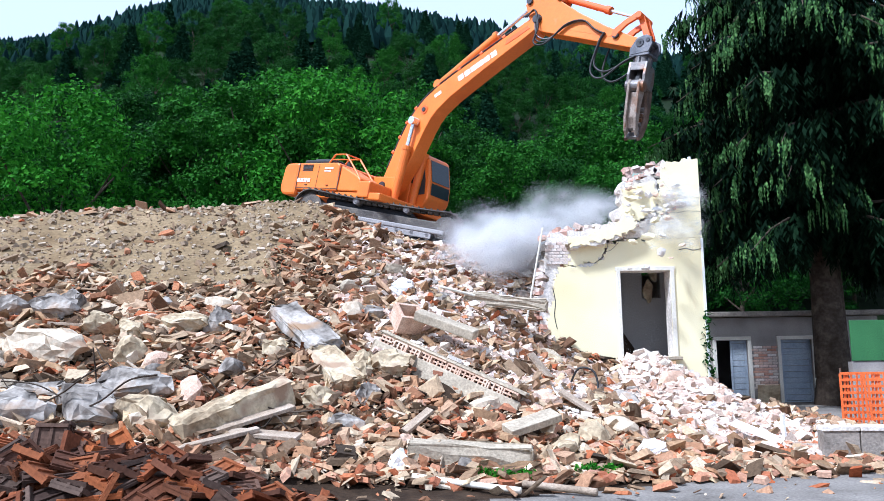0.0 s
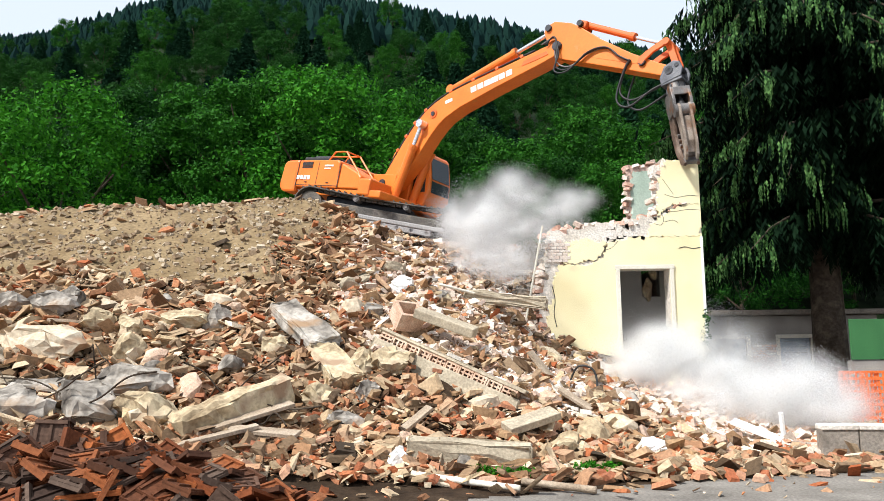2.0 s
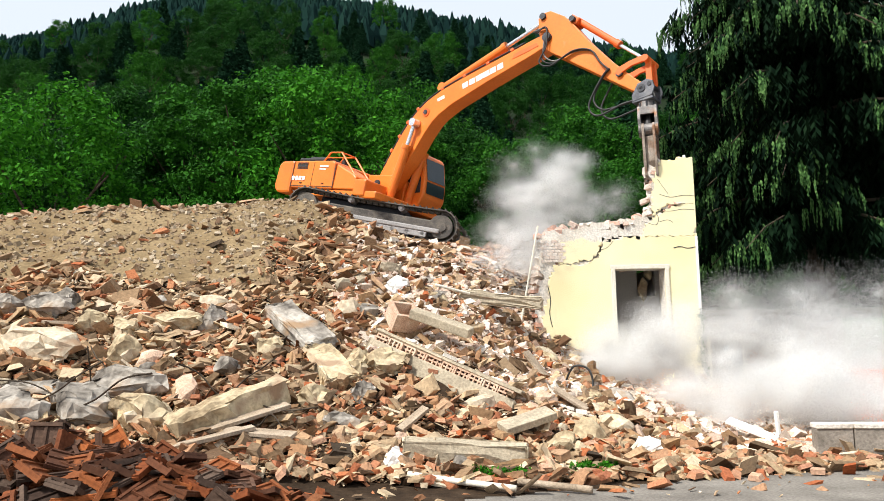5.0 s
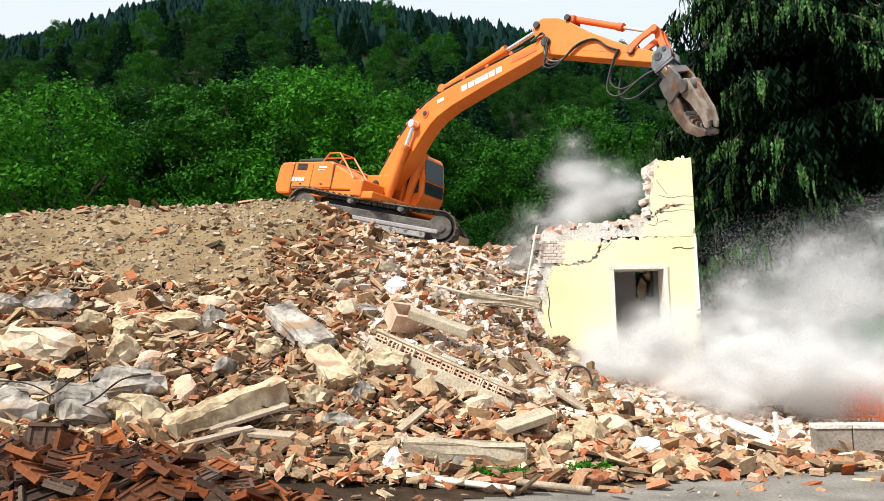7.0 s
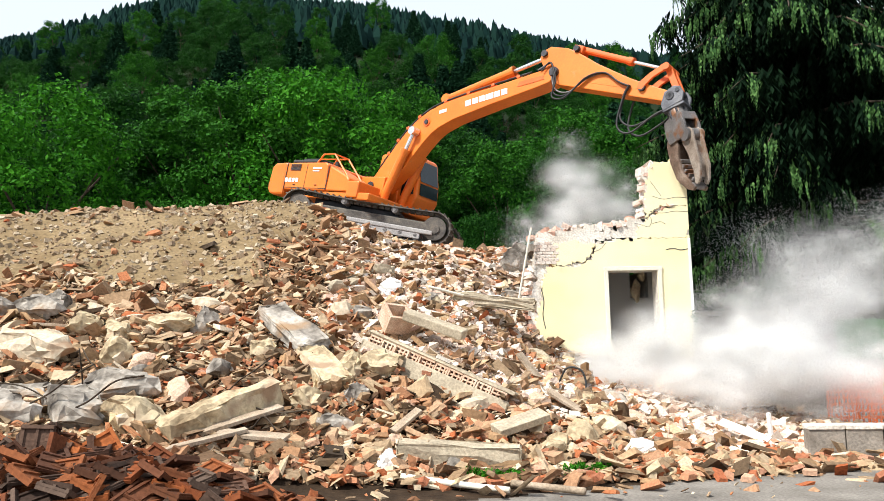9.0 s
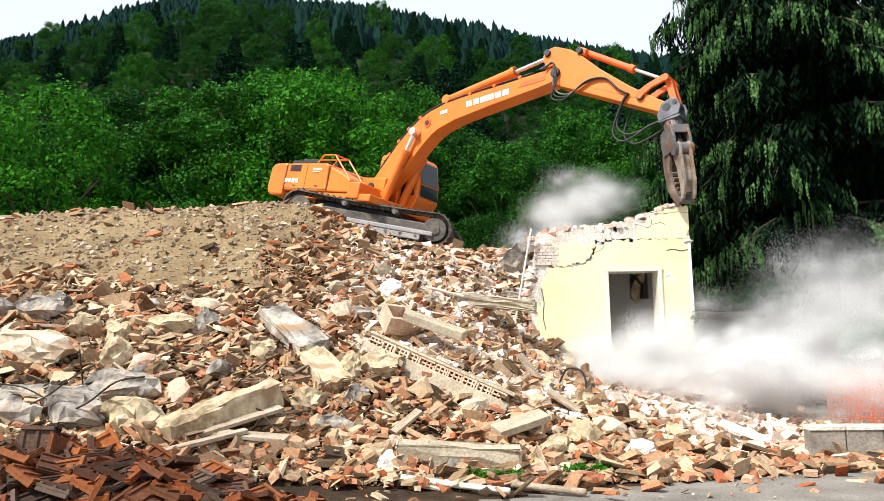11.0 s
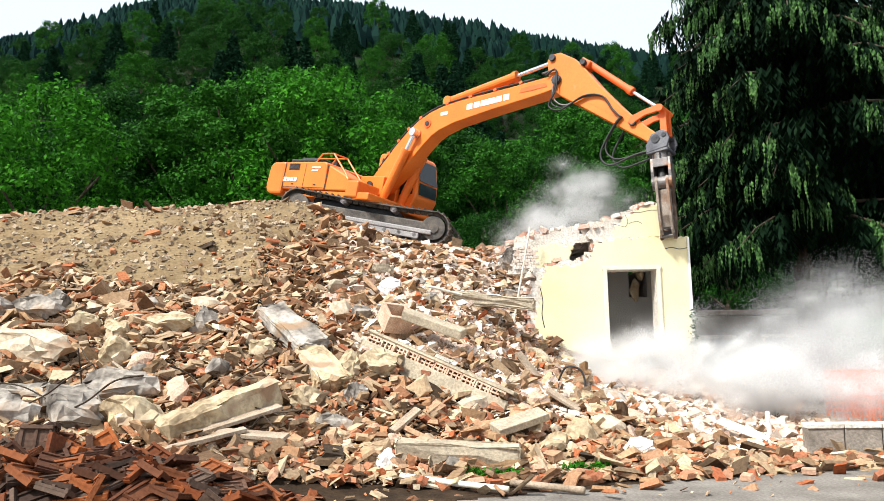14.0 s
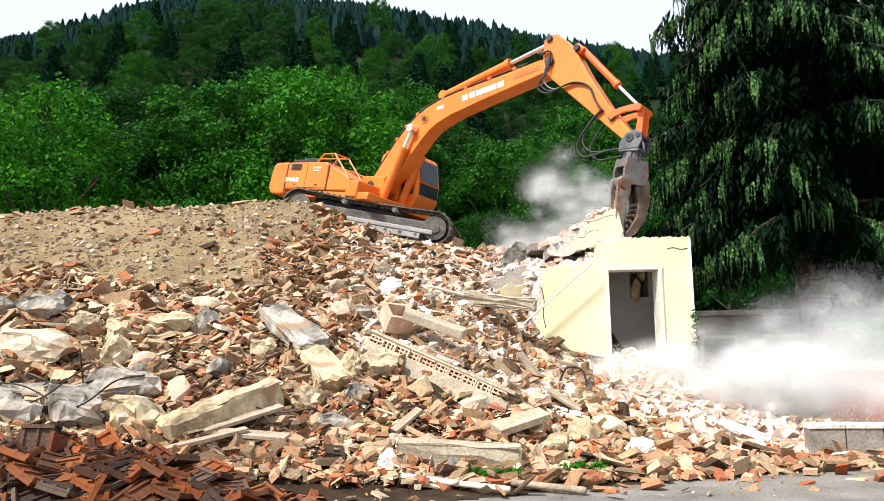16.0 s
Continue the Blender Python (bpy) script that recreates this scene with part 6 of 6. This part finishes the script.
    out["eave"] = wall_piece("wall_fragment", [(2.73, 4.0), (3.37, 4.12), (4.1, 4.42), (4.4, 4.35), (4.3, 4.15), (3.74, 3.95), (2.84, 3.75)],
                             [(2.75, 3.98), (3.37, 4.1), (4.1, 4.4), (4.38, 4.33), (4.28, 4.17), (3.74, 3.97), (2.86, 3.78)], "strip of yellow render peeling off the wall", 71, None, 0.1, WALL_Y - 0.28)
    g = [(4.6, 4.3), (4.64, 5.96), (5.0, 6.02), (5.37, 6.06), (5.34, 4.3)]
    cx, cz = 5.0, 5.1
    green = empty("inner_wall_fragment", pose(0, 0, 0), "pale green plastered inner wall fragment with brick edges", "wall fragment")
    back = Matrix.Translation((-cx, -18.75, -cz))
    slab("masonry", g, 18.63, 18.85, 0.1, M_MASON, green, "", 81, m=back, hole=False)
    slab("plaster", [(4.68, 4.3), (4.72, 5.86), (5.0, 5.82), (5.25, 5.86), (5.24, 4.3)], 18.6, 18.63, 0.06, M_GREEN, green, "pale green plaster", 82, m=back, hole=False)
    edge_bricks(green, np.random.default_rng(83), [(4.6, 4.5), (4.64, 5.96), (5.37, 6.04), (5.36, 4.6)], 18.6, 18.9, 0.17)
    for ob in green.children:
        if ob.name.startswith("brick"):
            ob.matrix_basis = back @ ob.matrix_basis
    out["green"] = (green, (cx, 18.75, cz))
    # loose lumps that rain down
    rng = np.random.default_rng(90)
    lumps = []
    for k in range(64):
        s = rng.uniform(0.05, 0.2)
        ob = part("falling_lump", rock(rng, s * np.array((1.3, 0.9, 0.7)) * rng.uniform(0.7, 1.4, 3), 8, 1, 0.1), (M_MORTAR, M_WHITESTONE, M_YELLOW, M_PALETERRA)[rng.integers(4)])
        tagged(ob, "lump of masonry breaking off the wall", "rubble lump", "lumps falling from the wall")
        lumps.append(ob)
    # the pole that leans at the torn end of the wall
    pole = bmesh.new()
    rod(pole, (0, 0, -1.25), (0, 0, 1.25), 0.022)
    out["pole"] = (tagged(part("leaning_pole", pole, M_TRIM), "thin pale pole leaning against the torn wall end", "pole"), None)
    return out, lumps


# ---- dust ----
def dust_mesh(seed, count, speck):
    """A drifting puff: thousands of specks, thick in the middle of its billows and thinning outwards."""
    rng = np.random.default_rng(seed)
    lobes = [(np.clip(rng.normal(0, 0.45, 3), -0.9, 0.9), rng.uniform(0.28, 0.75)) for _ in range(26)]
    share = np.array([q[1] ** 2 for q in lobes])
    which = rng.choice(26, size=count, p=share / share.sum())
    c = np.array([lobes[i][0] for i in which])
    r = np.array([lobes[i][1] for i in which])[:, None]
    way = rng.normal(0, 1, (count, 3))
    p = c + way / np.linalg.norm(way, axis=1, keepdims=True) * r * rng.beta(1.7, 1.7, (count, 1)) * 1.15
    tri = np.array([(1, 0, 0), (-0.5, 0.866, 0.2), (-0.5, -0.866, -0.2)]) * speck
    rot = turned(*rng.uniform(0, 6.28, (3, count)))
    v = (np.einsum("nij,kj->nki", rot, tri) * rng.uniform(0.6, 1.4, (count, 1, 1)) + p[:, None, :]).reshape(-1)
    me = bpy.data.meshes.new("dust_cloud")
    me.vertices.add(count * 3)
    me.vertices.foreach_set("co", v.astype(np.float32))
    me.loops.add(count * 3)
    me.loops.foreach_set("vertex_index", np.arange(count * 3, dtype=np.int32))
    me.polygons.add(count)
    me.polygons.foreach_set("loop_start", np.arange(0, count * 3, 3, dtype=np.int32))
    me.update(calc_edges=True)
    me.validate()
    me.materials.append(M_DUST)
    return me


# rows of each puff: (seconds, x, y, z), then its size
DUST_HIGH = [(0.75, 0, [(0, 1.3, 18.2, 4.1), (1.5, 1.0, 18.2, 4.4), (4, 1.7, 18.8, 4.6), (7, 3.4, 19.6, 3.0), (16, 3.6, 19.8, 2.2)]),
             (0.85, 1, [(0, 2.0, 18.4, 4.35), (1.5, 1.5, 18.2, 5.0), (4, 2.3, 18.8, 5.8), (6.5, 3.3, 19.4, 4.9), (9, 3.2, 19.4, 4.7), (12, 3.0, 19.8, 4.3), (16, 2.8, 19.8, 4.1)]),
             (0.8, 1, [(0, 2.8, 18.4, 4.6), (1.5, 2.4, 18.6, 4.6), (4, 3.2, 19.0, 4.9), (6.5, 4.2, 19.4, 5.2), (9, 4.1, 19.4, 5.3), (16, 4.2, 19.8, 4.9)]),
             (0.7, 1, [(0, 3.5, 18.2, 4.85), (1.5, 3.2, 18.6, 4.9), (4, 2.4, 19.0, 6.3), (6.5, 4.6, 19.4, 5.7), (9, 4.6, 19.4, 5.0), (12.5, 4.0, 19.6, 5.9), (16, 4.7, 19.8, 5.6)]),
             (0.9, 1, [(0, 1.0, 17.6, 3.8), (1.5, 1.3, 17.0, 3.5), (4, 1.6, 17.2, 3.6), (8, 2.9, 18.8, 3.7), (16, 2.4, 19.4, 4.0)]),
             (0.9, 1, [(0, 1.6, 18.0, 4.0), (1.5, 0.8, 17.6, 4.1), (4, 1.2, 18.0, 4.6), (6.5, 3.9, 19.6, 6.0), (9, 3.9, 19.8, 6.1), (12.5, 3.2, 20.0, 4.6), (16, 3.4, 20.0, 5.8)]),
             (0.55, 1, [(0, 5.2, 16.9, 4.9), (0.5, 5.1, 16.7, 3.6), (1.0, 5.0, 16.5, 2.4), (2, 4.6, 16.0, 1.5), (6, 4.4, 16.0, 1.4), (16, 4.6, 16.1, 1.0)]),
             (0.6, 1, [(0, 5.1, 16.8, 4.2), (0.5, 5.2, 16.6, 3.2), (1.0, 4.9, 16.3, 2.1), (1.5, 4.8, 16.0, 1.6), (3, 4.5, 15.8, 1.5), (7, 4.7, 15.7, 1.6), (16, 4.8, 16.0, 0.9)])]
DUST_LOW = [(0.9, 0, [(0, 4.2, 19.8, 1.6), (0.5, 4.4, 18.2, 1.6), (1.3, 4.6, 16.2, 0.95), (2.5, 4.3, 15.6, 1.15), (6, 4.3, 15.7, 1.2), (9, 4.4, 15.7, 1.0), (12.5, 4.2, 15.8, 1.05), (16, 4.5, 16.0, 0.7)]),
            (0.9, 0, [(0, 4.8, 19.9, 2.0), (0.5, 4.8, 18.2, 1.8), (1.3, 5.4, 15.6, 0.65), (2.5, 5.2, 13.9, 0.55), (4, 5.2, 13.6, 0.6), (6, 5.4, 14.0, 0.9), (9, 5.5, 14.4, 1.0), (12.5, 5.3, 15.2, 0.95), (16, 5.9, 15.2, 0.75)]),
            (0.9, 0, [(0, 5.0, 19.8, 1.0), (0.6, 5.0, 18.4, 1.2), (1.5, 6.2, 15.0, 0.5), (2.5, 6.4, 13.0, 0.5), (4, 6.4, 12.8, 0.5), (6, 6.7, 13.4, 0.85), (9, 6.8, 14.4, 1.1), (12.5, 6.3, 14.6, 0.8), (16, 7.0, 14.6, 0.75)]),
            (1.1, 1, [(0, 4.4, 19.8, 1.2), (0.7, 4.6, 18.6, 1.2), (1.8, 6.0, 15.4, 0.6), (3, 7.6, 14.4, 0.6), (6, 7.5, 13.5, 1.0), (9, 7.6, 13.5, 1.05), (16, 7.6, 13.6, 0.75)]),
            (0.9, 0, [(0, 3.9, 19.8, 2.2), (0.6, 4.2, 18.4, 2.2), (1.6, 4.7, 16.2, 1.3), (3, 3.5, 15.9, 0.95), (6, 3.6, 15.9, 1.15), (9, 3.6, 16.0, 0.95), (12.5, 3.4, 16.0, 1.0), (16, 3.9, 16.4, 0.5)]),
            (1.4, 1, [(0, 3.8, 19.9, 1.0), (1.2, 4.4, 19.2, 1.2), (2.4, 6.8, 16.4, 0.8), (4, 8.2, 15.6, 0.9), (6.5, 8.6, 15.8, 2.3), (9, 8.4, 16.0, 2.4), (12, 8.9, 16.0, 1.9), (16, 9.0, 16.0, 1.4)]),
            (1.2, 1, [(0, 4.9, 19.9, 1.4), (1.6, 5.2, 19.2, 1.4), (3, 6.4, 16.6, 1.0), (5, 6.9, 16.6, 1.8), (7.5, 6.9, 16.4, 2.2), (11, 7.4, 16.6, 1.7), (16, 7.2, 16.8, 1.3)]),
            (0.8, 0, [(0, 5.0, 19.8, 0.8), (1.0, 5.4, 18.6, 0.8), (2.0, 5.8, 15.2, 0.6), (3.2, 7.8, 13.8, 0.5), (6, 6.2, 14.8, 1.3), (9, 6.2, 15.0, 1.5), (12.5, 6.0, 15.0, 1.1), (16, 6.6, 15.2, 1.0)]),
            (1.5, 1, [(0, 4.6, 19.9, 1.0), (2.0, 5.2, 19.3, 1.4), (4, 8.6, 17.4, 1.1), (6.5, 9.0, 17.2, 3.2), (9, 9.4, 17.2, 3.4), (12, 10.2, 17.4, 2.6), (16, 10.6, 17.6, 1.8)]),
            (1.0, 1, [(0, 4.3, 19.9, 1.6), (0.8, 4.4, 18.6, 1.6), (1.8, 4.9, 15.8, 1.0), (3, 4.9, 15.0, 1.6), (6, 4.9, 15.2, 1.9), (9, 4.9, 15.4, 1.8), (12.5, 4.7, 15.6, 1.6), (16, 5.0, 15.8, 1.1)])]
SWING_ROWS = [("column", [(0, 0, 0, 0, 0, 0, 0), (9.3, 0, 0, 0, 0, 0, 0), (9.7, 0.05, 0.2, -0.1, -8, 4, 0), (10.2, 0.1, 1.0, -1.3, -55, 8, 5), (10.6, 0.1, 1.5, -3.2, -80, 10, 8), (16, 0.1, 1.5, -4.2, -88, 10, 8)]),
              ("upper_right", [(0, 0, 0, 0, 0, 0, 0), (12.8, 0, 0, 0, 0, 0, 0), (13.5, -0.22, 0.05, 0.02, 0, 1, 0), (14, -0.5, 0.06, 0.0, 0, -2, 1), (15, -1.15, 0.06, -0.12, 0, -7, 1), (15.5, -1.35, 0.06, -0.18, 0, -10, 1), (16, -1.5, 0.06, -0.22, 0, -12, 1)]),
              ("upper_left", [(0, 0, 0, 0, 0, 0, 0), (12.8, 0, 0, 0, 0, 0, 0), (13.5, -0.2, 0.1, 0.02, 0, -1, 0), (14, -0.45, 0.12, -0.06, 0, -3, 2), (15, -1.1, 0.3, -0.45, 6, -8, 3), (16, -1.5, 0.5, -0.9, 14, -14, 4)]),
              ("facade", [(0, 0, 0, 0, 0, 0, 0), (0.2, -0.02, -0.05, -0.05, 6, 3, 0), (0.4, 0.05, -0.25, -0.3, 22, 8, 0), (0.7, 0.2, -0.7, -1.6, 60, 14, 5), (1.0, 0.4, -1.1, -3.6, 84, 16, 10), (1.2, 0.5, -1.3, -4.15, 88, 16, 12), (16, 0.5, -1.3, -4.15, 88, 16, 12)]),
              ("eave", [(0, 0, 0, 0, 0, 0, 0), (0.3, 0, -0.1, -0.1, 10, 2, 0), (0.6, 0, -0.35, -1.0, 40, 6, 4), (0.9, -0.1, -0.7, -2.6, 70, 10, 8), (1.1, -0.1, -0.9, -3.15, 80, 12, 10), (16, -0.1, -0.9, -3.15, 80, 12, 10)]),
              ("green", [(0, 0, 0, 0, 0, 0, 0), (3.3, 0, 0, 0, 0, 0, 0), (3.7, -0.05, 0.05, -0.05, -3, -5, 0), (4.2, -0.2, 0.15, -0.5, -14, -16, 0), (4.7, -0.4, 0.5, -2.0, -50, -25, 5), (5.1, -0.5, 0.8, -3.4, -80, -25, 8), (16, -0.5, 0.8, -3.7, -85, -25, 8)])]


def build_dust():
    meshes = [[dust_mesh(s, n, r) for s in (1 + q, 4 + q)] for q, (n, r) in enumerate(((420000, 0.0066), (170000, 0.0056)))]
    out = []
    for k, (size, thin, rows) in enumerate(DUST_HIGH + DUST_LOW):
        ob = new("dust_cloud", meshes[thin][k % 2])
        ob.scale = (size * 1.3, size * 1.1, size * 0.8)
        tagged(ob, "billowing pale dust cloud hanging by the wall" if k < len(DUST_HIGH) else "thick pale dust cloud rolling over the rubble", "dust cloud", "dust clouds")
        out.append((ob, rows, k))
    return out


build_ground()
build_wall()
build_shed()
build_edge()
RIGGED = build_excavator()
build_weeping_tree()
build_forest()
build_heap()
build_tiles()
build_fallen()
build_rubble()
FALLING, LUMPS = build_falling()
DUST = build_dust()


def motions():
    for key, ob in RIGGED.items():
        walk(ob, [(t, rig_poses(*q)[key]) for t, *q in RIG])
    for key, rows in SWING_ROWS:
        ob, (x, y, z) = FALLING[key]
        walk(ob, [(t, pose(x + dx, y + dy, z + dz, a, b, c)) for t, dx, dy, dz, a, b, c in rows])
    walk(FALLING["pole"][0], [(0, pose(2.0, 16.85, 3.02, 0, 11.5, 0)), (14.8, pose(2.0, 16.85, 3.02, 0, 11.5, 0)), (15.2, pose(2.15, 16.8, 2.85, 0, 25, 0)), (15.5, pose(2.5, 16.75, 2.65, 0, 45, 0)), (16, pose(2.6, 16.75, 2.6, 0, 50, 0))])
    # the loose lumps fall in three bursts and lie still afterwards
    rng = np.random.default_rng(91)
    for k, ob in enumerate(LUMPS):
        t0 = -0.55 + 1.3 * rng.uniform() if k < 44 else 3.9 + 1.2 * rng.uniform() if k < 52 else 9.4 + 1.0 * rng.uniform()
        if k < 44:
            x, y, z = rng.uniform(4.1, 5.3), 16.9, rng.uniform(4.5, 5.2)
            xe, ye = x + rng.normal(0.15, 0.35), 16.6 - rng.uniform(0.2, 1.6)
            ground = mound(xe, ye) + 0.1
        elif k < 52:
            x, y, z = rng.uniform(4.8, 5.2), 18.75, rng.uniform(4.7, 5.7)
            xe, ye, ground = x - rng.uniform(0.2, 0.8), 18.3, 3.4
        else:
            x, y, z = rng.uniform(5.15, 5.65), 17.22, rng.uniform(4.9, 5.6)
            xe, ye = x + rng.normal(-0.2, 0.3), 16.6 - rng.uniform(0.2, 1.4)
            ground = mound(xe, ye) + 0.1
        drop = math.sqrt(2 * (z - ground) / 9.8)
        rows = []
        spin = rng.uniform(-40, 40, 3)
        for u in (0, 0.25, 0.5, 0.75, 1.0):
            t = t0 + drop * u
            rows.append((t, pose(x + (xe - x) * u, y + (ye - y) * u, z - (z - ground) * u * u, *(spin * u))))
        kept = [r for r in rows if r[0] > 0.04]
        if t0 > 0.04:
            kept = [(0, rows[0][1])] + kept
        else:
            u = -t0 / drop
            kept = [(0, pose(x + (xe - x) * min(u, 1), y + (ye - y) * min(u, 1), z - (z - ground) * min(u, 1) ** 2, *(spin * min(u, 1))))] + kept
        walk(ob, kept + [(16, rows[-1][1])])
    for ob, rows, k in DUST:
        end = [(t, pose(x, y, z, 0, 0, 40 * k + 3.5 * t)) for t, x, y, z in rows]
        walk(ob, end)


motions()
